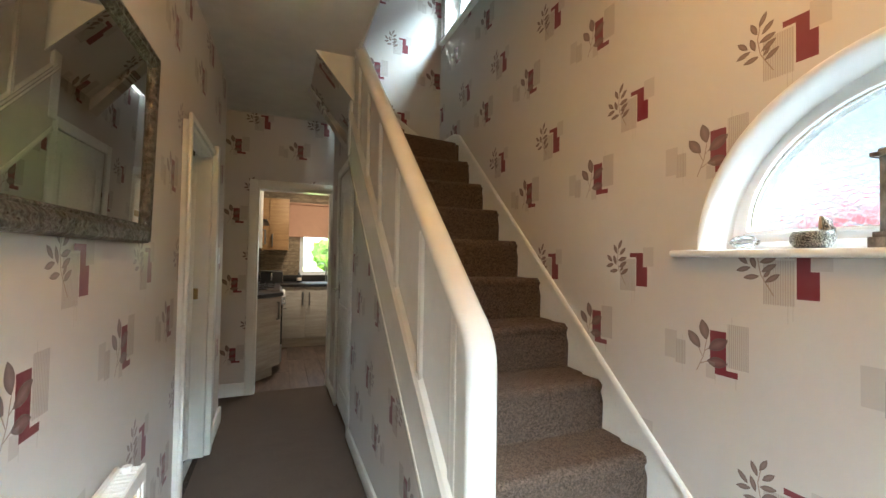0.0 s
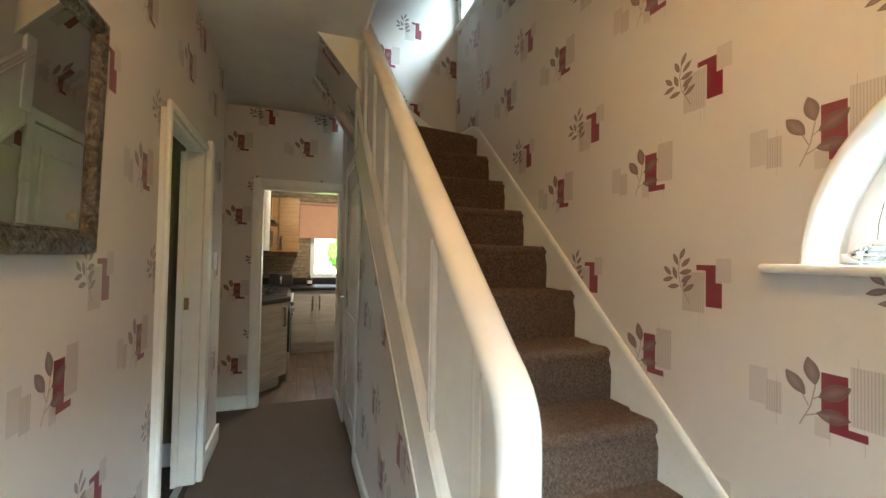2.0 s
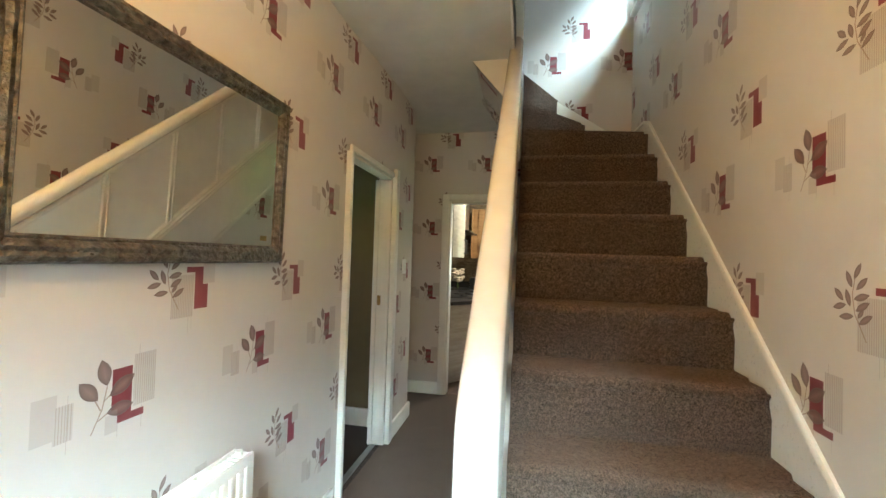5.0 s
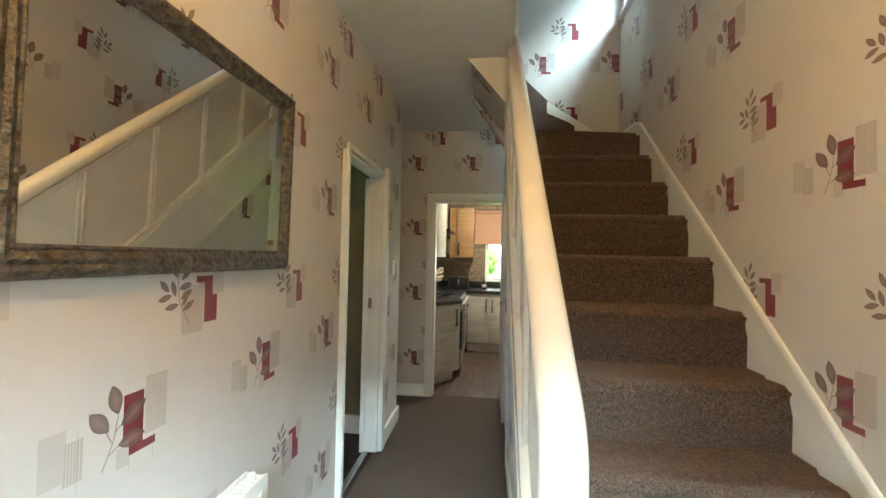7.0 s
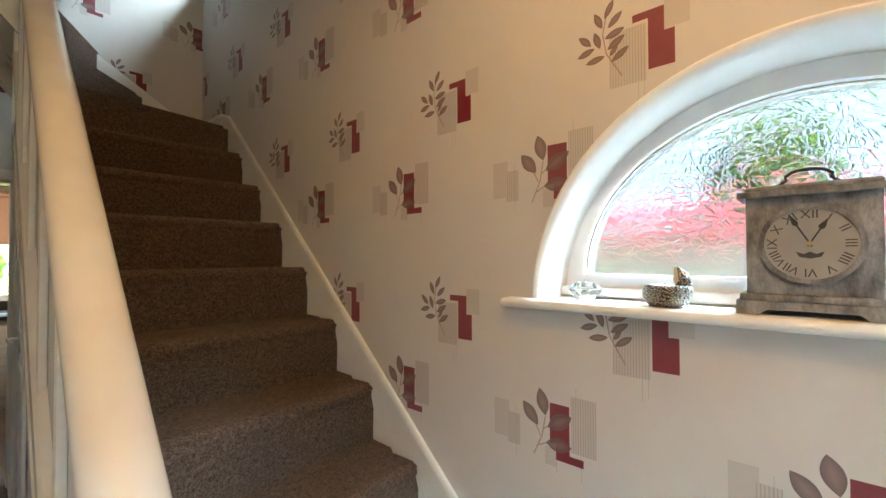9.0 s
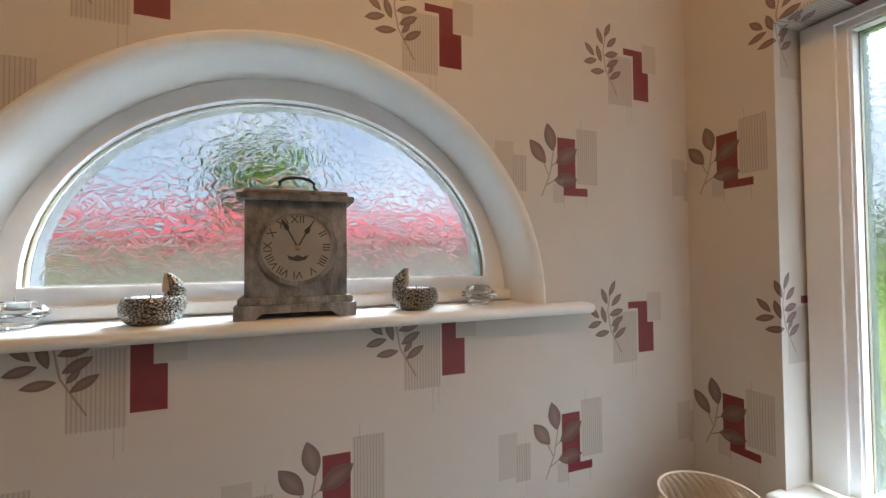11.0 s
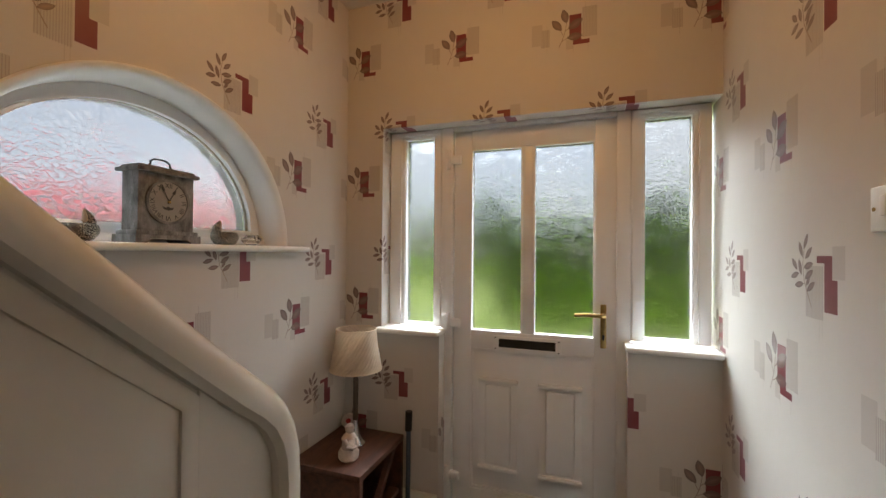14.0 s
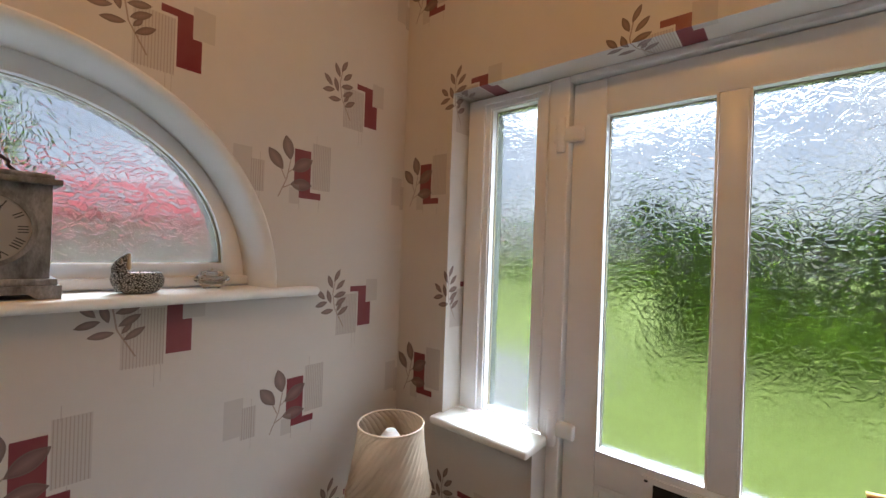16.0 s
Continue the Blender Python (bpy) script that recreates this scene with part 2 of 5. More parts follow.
def wallpaper(name, axis, sign, u0, v0=1.204, fit_u=1.0, turn=None):
    """Paper on one wall: u runs along the wall to the right as one faces it, from the corner u0 of a red block."""
    m, t, b = graph(name)
    p = coords(t, "Position")
    sep = t.nodes.new("ShaderNodeSeparateXYZ")
    t.links.new(p, sep.inputs[0])
    grp = t.nodes.new("ShaderNodeGroup")
    grp.node_tree = PRINT
    along, high = sep.outputs[axis], sep.outputs[2]
    if turn is not None:
        # the paper turns into the reveals
        nrm = t.nodes.new("ShaderNodeSeparateXYZ")
        t.links.new(t.nodes.new("ShaderNodeNewGeometry").outputs["True Normal"], nrm.inputs[0])
        deep = calc(t, "SUBTRACT", sep.outputs[1 - axis], turn)
        along = calc(t, "ADD", along, calc(t, "MULTIPLY", deep, calc(t, "ABSOLUTE", nrm.outputs[axis])))
        high = calc(t, "ADD", high, calc(t, "MULTIPLY", deep, calc(t, "ABSOLUTE", nrm.outputs[2])))
    u = calc(t, "MULTIPLY", calc(t, "SUBTRACT", along, u0), sign * 0.54 / fit_u)
    t.links.new(u, grp.inputs[0])
    t.links.new(calc(t, "SUBTRACT", high, v0), grp.inputs[1])
    weave = noisy(t, scaled(t, p, (1, 1, 0.25)), 420, 2, 0.6)
    stain = noisy(t, p, 1.7, 4, 0.6, 0.3, 0.75)
    mott = noisy(t, p, 14, 3, 0.6, 0.3, 0.7)
    c = mix(t, calc(t, "MULTIPLY", stain, 0.16), grp.outputs[0], (0.50, 0.43, 0.365))
    c = mix(t, calc(t, "MULTIPLY", mott, 0.05), c, (0.40, 0.33, 0.28))
    put(t, b.inputs["Base Color"], c)
    put(t, b.inputs["Roughness"], calc(t, "MULTIPLY_ADD", grp.outputs[1], -0.36, 0.66))
    b.inputs["Specular IOR Level"].default_value = 0.35
    # joints between the widths of paper
    seam = calc(t, "LESS_THAN", calc(t, "WRAP", calc(t, "ADD", u, 0.205), 0.54, 0.0), 0.0016)
    bump(t, b, calc(t, "SUBTRACT", calc(t, "ADD", calc(t, "MULTIPLY", weave, 0.5), calc(t, "MULTIPLY", grp.outputs[1], 0.4)), seam), 0.25, 0.0015)
    return m


def obscure_glass(name, tint):
    """Patterned privacy glass with shallow curling ridges."""
    m, t, b = graph(name)
    p = coords(t, "Position")
    warp = noisy(t, p, 9, 2, 0.5)
    vm = t.nodes.new("ShaderNodeVectorMath")
    vm.operation = "MULTIPLY_ADD"
    t.links.new(warp, vm.inputs[0])
    vm.inputs[1].default_value = (0.12, 0.12, 0.12)
    t.links.new(p, vm.inputs[2])
    v = t.nodes.new("ShaderNodeTexVoronoi")
    v.feature = "SMOOTH_F1"
    t.links.new(vm.outputs[0], v.inputs["Vector"])
    v.inputs["Scale"].default_value = 44
    v2 = t.nodes.new("ShaderNodeTexVoronoi")
    v2.feature = "DISTANCE_TO_EDGE"
    t.links.new(vm.outputs[0], v2.inputs["Vector"])
    v2.inputs["Scale"].default_value = 58
    edge = calc(t, "MINIMUM", calc(t, "MULTIPLY", v2.outputs[0], 9.0), 1.0)
    h = calc(t, "ADD", calc(t, "MULTIPLY", v.outputs[0], 0.07), calc(t, "MULTIPLY", edge, 0.36))
    # ridge lines are darkened in the tint, standing in for refraction against plain sky
    put(t, b.inputs["Base Color"], mix(t, edge, tuple(c * 0.72 for c in tint), tint))
    b.inputs["Transmission Weight"].default_value = 1.0
    b.inputs["Roughness"].default_value = 0.125
    b.inputs["IOR"].default_value = 1.3
    bump(t, b, h, 0.29, 0.006)
    return m


def clear_glass(name, tint=(0.95, 0.98, 0.97), rough=0.02, ior=1.45):
    m, t, b = graph(name)
    b.inputs["Base Color"].default_value = (*tint, 1)
    b.inputs["Transmission Weight"].default_value = 1.0
    b.inputs["Roughness"].default_value = rough
    b.inputs["IOR"].default_value = ior
    return m


def mirror_glass(name):
    m, t, b = graph(name)
    p = coords(t, "Position")
    b.inputs["Base Color"].default_value = (0.84, 0.84, 0.80, 1)
    b.inputs["Metallic"].default_value = 1.0
    put(t, b.inputs["Roughness"], calc(t, "MULTIPLY", noisy(t, p, 5, 4, 0.6, 0.3, 0.8), 0.03))
    return m


def glow(name, colour, strength):
    m, t, b = graph(name)
    b.inputs["Base Color"].default_value = (0.8, 0.8, 0.8, 1)
    b.inputs["Emission Color"].default_value = (*colour, 1)
    b.inputs["Emission Strength"].default_value = strength
    return m


PAPER_RIGHT = wallpaper("wallpaper_right_wall", 1, -1, 1.316, 1.204, 0.533)
PAPER_LEFT = wallpaper("wallpaper_left_wall", 1, 1, 1.997, 1.190, 0.546)
PAPER_FRONT = wallpaper("wallpaper_front_wall", 0, -1, 1.373, 1.225, 0.535, 0.115)
PAPER_BACK = wallpaper("wallpaper_stair_wall", 0, 1, 1.440, 3.065, 0.54)
PAPER_KITCHEN_WALL = wallpaper("wallpaper_hall_end", 0, 1, 0.338, 2.50, 0.545)
WHITE = paint("white_gloss_paint", (0.80, 0.79, 0.74), 0.28, 0.03, 0)
CREAM = paint("cream_gloss_paint", (0.73, 0.70, 0.63), 0.22, 0.04, 0.05)
PVC = paint("white_pvc", (0.80, 0.81, 0.82), 0.32, 0.02, 0.02)
PLASTER = paint("ceiling_paint", (0.72, 0.69, 0.64), 0.85, 0.04, 0.2)
REVEAL = paint("white_reveal_paint", (0.8, 0.79, 0.76), 0.55, 0.03, 0.1)
STAIR_CARPET = carpet("brown_stair_carpet", (0.034, 0.0185, 0.011), (0.29, 0.188, 0.125), 1.25, 1.0)
HALL_CARPET = carpet("brown_hall_carpet", (0.080, 0.055, 0.041), (0.205, 0.15, 0.113))
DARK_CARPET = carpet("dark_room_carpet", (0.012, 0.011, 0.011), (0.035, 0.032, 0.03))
OLIVE = paint("olive_room_paint", (0.17, 0.135, 0.07), 0.8, 0.05, 0.15)
GLASS = obscure_glass("obscure_door_glass", (0.110, 0.117, 0.120))
ARCH_GLASS = obscure_glass("obscure_arch_glass", (0.135, 0.140, 0.143))
KITCHEN_PANE = clear_glass("kitchen_pane", (0.55, 0.56, 0.56))
CLEAR = clear_glass("clear_pane", (0.2, 0.205, 0.205))
CRYSTAL = clear_glass("crystal", (0.97, 0.99, 0.99), 0.0, 1.5)
MIRROR = mirror_glass("mirror_glass")
BRASS = paint("worn_brass", (0.46, 0.32, 0.13), 0.3, 0.15, 0.1, 1.0, 40)
CHROME = paint("chrome", (0.6, 0.6, 0.6), 0.16, 0.05, 0.02, 1.0)
STEEL = paint("brushed_steel", (0.45, 0.45, 0.44), 0.35, 0.08, 0.05, 1.0)
BLACK = paint("black_plastic", (0.012, 0.012, 0.013), 0.35, 0.1, 0.05)
RUBBER = paint("dark_bristle", (0.015, 0.015, 0.015), 0.9, 0.2, 0.3)
SEAL = paint("aged_glazing_seal", (0.30, 0.25, 0.17), 0.6, 0.2, 0.1)
WALNUT = wood("dark_walnut", (0.125, 0.044, 0.024), (0.034, 0.013, 0.008), (10, 1.2, 10), 0.4)

# ---- building helpers ----
BASE = {}


def thing(name, place, label="", category="", group="", kind=""):
    ob = new(name)
    ob.location = place
    BASE[ob] = Vector(place)
    return tagged(ob, label, category, group, kind)


def mesh_of(bm, name, material, smooth=True):
    bmesh.ops.recalc_face_normals(bm, faces=bm.faces[:])
    me = bpy.data.meshes.new(name)
    bm.to_mesh(me)
    bm.free()
    me.materials.append(material)
    if smooth:
        me.polygons.foreach_set("use_smooth", [True] * len(me.polygons))
        me.set_sharp_from_angle(angle=radians(35))
    return me


def part(name, bm, material, parent, label="", smooth=True):
    """One mesh under a thing or a part, built in the place's own coordinates."""
    bmesh.ops.translate(bm, vec=-BASE[parent], verts=bm.verts[:])
    ob = new(name, mesh_of(bm, name, material, smooth))
    ob.parent = parent
    BASE[ob] = BASE[parent]
    return tagged(ob, label)


def solid(name, bm, material, label, category, kind="structure", smooth=True):
    ob = new(name, mesh_of(bm, name, material, smooth))
    BASE[ob] = Vector((0, 0, 0))
    return tagged(ob, label, category, "", kind)


def box(bm, x0, x1, y0, y1, z0, z1, bevel=0.0, seg=2):
    c = ((x0 + x1) / 2, (y0 + y1) / 2, (z0 + z1) / 2)
    r = bmesh.ops.create_cube(bm, size=1, matrix=Matrix.LocRotScale(c, None, (abs(x1 - x0), abs(y1 - y0), abs(z1 - z0))))
    if bevel:
        edges = list({e for v in r["verts"] for e in v.link_edges})
        bmesh.ops.bevel(bm, geom=edges, offset=bevel, segments=seg, affect="EDGES", profile=0.5)
    return bm


def block(x0, x1, y0, y1, z0, z1, bevel=0.004, seg=2):
    return box(bmesh.new(), x0, x1, y0, y1, z0, z1, bevel, seg)


AXES = {"x": lambda d, a, b: (d, a, b), "y": lambda d, a, b: (a, d, b), "z": lambda d, a, b: (a, b, d)}


def prism(axis, lo, hi, outline, holes=(), bm=None):
    """A slab between lo and hi on an axis, with an outline and holes in the other two."""
    bm = bm or bmesh.new()
    at = AXES[axis]
    edges = []
    for loop in (outline, *holes):
        vs = [bm.verts.new(at(lo, a, b)) for a, b in loop]
        edges += [bm.edges.new((vs[i], vs[(i + 1) % len(vs)])) for i in range(len(vs))]
    r = bmesh.ops.triangle_fill(bm, use_beauty=True, use_dissolve=False, edges=edges)
    faces = [f for f in r["geom"] if isinstance(f, bmesh.types.BMFace)]
    e = bmesh.ops.extrude_face_region(bm, geom=faces)
    d = {"x": (hi - lo, 0, 0), "y": (0, hi - lo, 0), "z": (0, 0, hi - lo)}[axis]
    bmesh.ops.translate(bm, vec=d, verts=[v for v in e["geom"] if isinstance(v, bmesh.types.BMVert)])
    return bm


def rect(a0, a1, b0, b1):
    return [(a0, b0), (a1, b0), (a1, b1), (a0, b1)]


def turned(profile, place, steps=24, bm=None):
    """A solid of revolution about an upright axis from (radius, height) pairs."""
    bm = bm or bmesh.new()
    rings = []
    for r, h in profile:
        rings.append([bm.verts.new((place[0] + r * math.cos(a), place[1] + r * math.sin(a), place[2] + h))
                      for a in (2 * math.pi * i / steps for i in range(steps))])
    for p, q in zip(rings, rings[1:]):
        for i in range(steps):
            bm.faces.new((p[i], p[(i + 1) % steps], q[(i + 1) % steps], q[i]))
    bm.faces.new(rings[0][::-1])
    bm.faces.new(rings[-1])
    return bm


def tube(points, radius, sides=10, bm=None, radii=None):
    bm = bm or bmesh.new()
    pts = [Vector(p) for p in points]
    rings = []
    up = Vector((0.3, 0.2, 1)).normalized()
    for i, p in enumerate(pts):
        d = (pts[min(i + 1, len(pts) - 1)] - pts[max(i - 1, 0)]).normalized()
        s = d.cross(up)
        if s.length < 0.1:
            s = d.cross(Vector((1, 0, 0)))
        s.normalize()
        u = s.cross(d)
        r = radii[i] if radii else radius
        rings.append([bm.verts.new(p + s * r * math.cos(a) + u * r * math.sin(a)) for a in (2 * math.pi * k / sides for k in range(sides))])
    for a, b in zip(rings, rings[1:]):
        for k in range(sides):
            bm.faces.new((a[k], a[(k + 1) % sides], b[(k + 1) % sides], b[k]))
    bm.faces.new(rings[0][::-1])
    bm.faces.new(rings[-1])
    return bm


def rail_sweep(path, section, bm=None):
    """Sweeps a cross-section (sideways x, outward n) along a path in the y-z plane, mitred at its points."""
    bm = bm or bmesh.new()
    rings = []
    pts = [Vector((p[0], p[1])) for p in path]
    for i, p in enumerate(pts):
        d0 = (p - pts[i - 1]).normalized() if i else None
        d1 = (pts[i + 1] - p).normalized() if i + 1 < len(pts) else None
        d0, d1 = d0 or d1, d1 or d0
        d = (d0 + d1).normalized()
        n = Vector((-d.y, d.x))
        k = 1 / max(0.4, d.dot(d0))
        rings.append([bm.verts.new((x, p.x + n.x * o * k, p.y + n.y * o * k)) for x, o in section])
    m = len(section)
    for a, b in zip(rings, rings[1:]):
        for k in range(m):
            bm.faces.new((a[k], a[(k + 1) % m], b[(k + 1) % m], b[k]))
    bm.faces.new(rings[0][::-1])
    bm.faces.new(rings[-1])
    return bm


def arch(c, z, half, high, n=28):
    """A half-ellipse standing on the height z, from one side over the top to the other."""
    return [(c + half * math.cos(math.pi * i / n), z + high * math.sin(math.pi * i / n)) for i in range(n + 1)]


# ---- setting: hall, stairwell, side room and kitchen shell ----
XR, CEIL, TOP = 1.745, 2.64, 5.0
YF, YB, YK = 0.115, 4.07, 4.91
ARC, ARZ = 1.1145, 1.335


def nosing(y):
    return 1.0 + 0.8985 * (y - 2.275)


solid("floor", prism("z", -0.12, 0.0, rect(0, XR, -0.12, YK + 0.06)), HALL_CARPET, "worn brown fitted carpet on the hall floor", "carpet")
solid("wall_right", prism("x", XR, XR + 0.26, rect(-0.15, 8.0, 0, TOP),
      [arch(ARC, ARZ, 0.532, 0.524), rect(3.30, 3.98, 3.20, 3.84)]), PAPER_RIGHT, "beige wallpaper with red blocks and brown leaves", "wall", smooth=False)
solid("wall_left", prism("x", -0.06, 0.0, [(-0.15, 0), (2.985, 0), (2.985, 1.955), (3.735, 1.955), (3.735, 0), (4.287, 0), (4.287, CEIL), (-0.15, CEIL)]), PAPER_LEFT,
      "beige wallpaper with red blocks and brown leaves", "wall", smooth=False)
solid("wall_front", prism("y", -0.14, YF, [(0, 1.968), (0.0, TOP), (XR, TOP), (XR, 0), (1.205, 0), (1.205, 0.905), (1.528, 0.905), (1.528, 1.968)], (), prism("y", -0.14, YF, rect(0, 0.346, 0, 0.905))),
      PAPER_FRONT, "beige wallpaper round the front door", "wall", smooth=False)
solid("wall_stair_back", prism("y", YB, YB + 0.12, [(0.62, CEIL + 0.01), (0.985, 2.14), (0.985, 0), (XR, 0), (XR, TOP), (0.0, TOP), (0, CEIL + 0.01)]), PAPER_BACK, "beige wallpaper on the stair wall", "wall", smooth=False)
solid("wall_hall_end", prism("y", YK, YK + 0.12, [(-0.56, 0), (0.245, 0), (0.245, 1.945), (0.925, 1.945), (0.925, 0), (XR, 0), (XR, CEIL), (-0.56, CEIL)]),
      PAPER_KITCHEN_WALL, "beige wallpaper round the kitchen doorway", "wall", smooth=False)
# the wall under the stairs, open for the cupboard door
low = [(1.62, 0.02), (3.70, 0.02), (3.70, 1.99), (4.36, 1.99), (4.36, 0.02), (YK, 0.02), (YK, CEIL), (3.56, CEIL), (3.56, 1.955), (1.70, 0.37), (1.65, 0.10)]
solid("wall_understair", prism("x", 0.935, 0.9505, low), PAPER_LEFT, "beige wallpaper on the wall under the stairs", "wall", smooth=False)
solid("ceiling", prism("z", CEIL, CEIL + 0.2, [(0, -0.1), (XR, -0.1), (XR, 1.85), (0.90, 1.85), (0.90, 3.45), (0.90, YK), (0, YK)]), PLASTER, "off-white painted hall ceiling", "ceiling", smooth=False)
solid("ceiling_upper", prism("z", TOP, TOP + 0.1, rect(-0.3, XR + 0.3, -0.3, YB + 0.3)), PLASTER, "white painted ceiling over the stairs", "ceiling", smooth=False)
solid("wall_landing", prism("x", -0.14, 0.0, rect(-0.15, YB + 0.12, CEIL + 0.2, TOP)), PLASTER, "pale landing wall", "wall", smooth=False)
solid("soffit", prism("y", 3.456, YB, [(0.645, CEIL - 0.001), (0.934, CEIL - 0.001), (0.934, 2.30)]), PAPER_LEFT, "wallpapered underside of the upper stairs", "soffit", smooth=False)

# shallow alcove past the side room
solid("wall_alcove", prism("x", -0.56, -0.46, rect(4.10, YK, 0, CEIL)), PAPER_LEFT, "beige wallpaper in the alcove by the kitchen", "wall", smooth=False)
solid("floor_alcove", prism("z", -0.12, -0.0005, rect(-0.56, 0.0, 4.10, YK + 0.06)), HALL_CARPET, "worn brown fitted carpet in the alcove", "carpet")
solid("ceiling_alcove", prism("z", CEIL, CEIL + 0.2, rect(-0.56, 0.0, 4.10, YK)), PLASTER, "off-white painted alcove ceiling", "ceiling", smooth=False)

# skirting boards
for nm, bm in (("baseboard", block(0, 0.018, YF, 2.93, 0, 0.12, 0.004)), ("baseboard", block(0.036, 0.055, 3.80, 4.308, 0, 0.12, 0.004)),
               ("baseboard", block(-0.455, 0.172, YK - 0.018, YK, 0, 0.12, 0.004)),
               ("baseboard", block(0.918, 0.935, 1.66, 3.63, 0, 0.09, 0.004)), ("baseboard", block(0.918, 0.935, 4.43, YK, 0, 0.09, 0.004)),
               ("baseboard", block(XR - 0.018, XR, YF, 1.34, 0, 0.12, 0.004)), ("baseboard", block(1.207, XR - 0.018, YF, YF + 0.018, 0, 0.12, 0.004)),
               ("baseboard", block(0.018, 0.344, YF, YF + 0.018, 0, 0.12, 0.004))):
    solid(nm, bm, WHITE, "white gloss skirting board", "skirting")

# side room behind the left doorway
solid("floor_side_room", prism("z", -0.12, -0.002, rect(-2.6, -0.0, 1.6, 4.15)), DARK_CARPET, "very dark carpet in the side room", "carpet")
solid("wall_side_room_far", prism("y", 4.0, 4.1, rect(-2.7, -0.06, 0, CEIL)), OLIVE, "olive grey wall of the side room", "wall")
# the opening is added out of view so sky light brightens the room
solid("wall_side_room_end", prism("x", -2.7, -2.6, rect(1.6, 4.1, 0, CEIL), [rect(2.7, 3.1, 1.1, 1.7)]), OLIVE, "olive grey wall of the side room", "wall")
solid("wall_side_room_near", prism("y", 1.6, 1.7, rect(-2.6, -0.06, 0, CEIL)), OLIVE, "olive grey wall of the side room", "wall")
solid("ceiling_side_room", prism("z", CEIL, CEIL + 0.1, rect(-2.7, -0.06, 1.6, 4.1)), PLASTER, "off-white ceiling of the side room", "ceiling")
solid("baseboard", block(-2.6, -0.06, 3.98, 4.0, 0, 0.14, 0.004), WHITE, "white gloss skirting board", "skirting")


def door_lining(name, axis, d0, d1, a0, a1, top, label, w=0.068, proud=0.02, faces=(1, 1), deep=0.002):
    """A white lining through a wall with casings on its faces. d: through the wall; a: along it."""
    t = thing(name, (d0, a0, 0) if axis == "x" else (a0, d0, 0), label, "door frame", kind="structure")

    def slab(p0, p1, q0, q1, z0, z1, b=0.005):
        return block(p0, p1, q0, q1, z0, z1, b) if axis == "x" else block(q0, q1, p0, p1, z0, z1, b)
    th = 0.028
    part("jamb", slab(d0 - 0.002, d1 + 0.002, a0, a0 + th, 0, top), WHITE, t)
    part("jamb", slab(d0 - deep, d1 + 0.002, a1 - th, a1, 0, top), WHITE, t)
    part("head", slab(d0 - 0.002, d1 + 0.002, a0 + th, a1 - th, top - th, top), WHITE, t)
    for on, e0, e1 in ((faces[0], d0 - proud, d0 - 0.002), (faces[1], d1 + 0.002, d1 + proud)):
        if on:
            part("casing", slab(e0, e1, a0 + 0.008 - w, a0 + 0.008, 0, top - 0.008 + w, 0.007), WHITE, t)
            part("casing", slab(e0, e1, a1 - 0.008, a1 - 0.008 + w, 0, top - 0.008 + w, 0.007), WHITE, t)
            part("casing", slab(e0, e1, a0 + 0.008, a1 - 0.008, top - 0.008, top - 0.008 + w, 0.007), WHITE, t)
    return t


solid("soffit_front", prism("y", 3.44, 3.455, [(0.63, CEIL - 0.001), (0.934, CEIL - 0.001), (0.934, 2.28)]), CREAM, "cream painted board closing the stair soffit", "soffit", smooth=False)
solid("wall_left_end", prism("z", 1.985, CEIL, [(0.0, 2.962), (0.035, 3.735), (0.035, 4.29), (0.0, 4.29)], (), block(0.0, 0.035, 3.735, 4.29, 0, 1.985, 0)), PAPER_LEFT, "beige wallpaper past the side doorway", "wall", smooth=False)
d2 = door_lining("door_2", "x", -0.05, 0.025, 2.985, 3.735, 1.955, "white gloss door frame of the side room, door open", deep=0.022, faces=(0, 1), w=0.036)
part("stop", block(-0.094, -0.06, 3.697, 3.7068, 0, 1.926, 0.002), WHITE, d2)
part("far_casing", block(0.0275, 0.062, 3.728, 3.80, 0, 2.012, 0.006), WHITE, d2)
part("strike_plate", block(-0.056, -0.030, 3.7035, 3.7068, 1.01, 1.08, 0.001), BRASS, d2, "worn brass strike plate")
part("threshold_strip", block(-0.07, -0.03, 3.015, 3.705, 0, 0.006, 0.002), STEEL, d2)
door_lining("door_3", "y", YK, YK + 0.12, 0.232, 0.938, 1.952, "white gloss frame of the kitchen doorway")

# cupboard door under the stairs
d4 = thing("door_4", (0.93, 3.7, 0), "white panelled cupboard door under the stairs, closed", "door", kind="structure")
part("casing", block(0.918, 0.934, 3.635, 3.70, 0, 2.055, 0.005), WHITE, d4)
part("casing", block(0.918, 0.934, 4.36, 4.425, 0, 2.055, 0.005), WHITE, d4)
part("casing", block(0.918, 0.934, 3.70, 4.36, 1.99, 2.055, 0.005), WHITE, d4)
slab = part("door_leaf", block(0.938, 0.975, 3.703, 4.357, 0.025, 1.987, 0.004), WHITE, d4)
for a, b, z0, z1 in ((3.79, 4.27, 0.2, 0.9), (3.79, 4.27, 1.06, 1.87)):
    part("panel", prism("x", 0.931, 0.938, rect(a, b, z0, z1), [rect(a + 0.03, b - 0.03, z0 + 0.03, z1 - 0.03)]), WHITE, d4)
hd = part("door_handle", tube([(0.938, 4.29, 1.02), (0.895, 4.29, 1.02), (0.89, 4.27, 1.02), (0.89, 4.18, 1.02)], 0.008), CHROME, d4, "chrome lever handle")
part("backplate", block(0.932, 0.938, 4.27, 4.31, 0.94, 1.09, 0.002), CHROME, d4)
part("bracket", block(0.90, 0.918, 3.60, 3.66, 1.66, 1.76, 0.004), WHITE, d4, "small white box on the door casing")

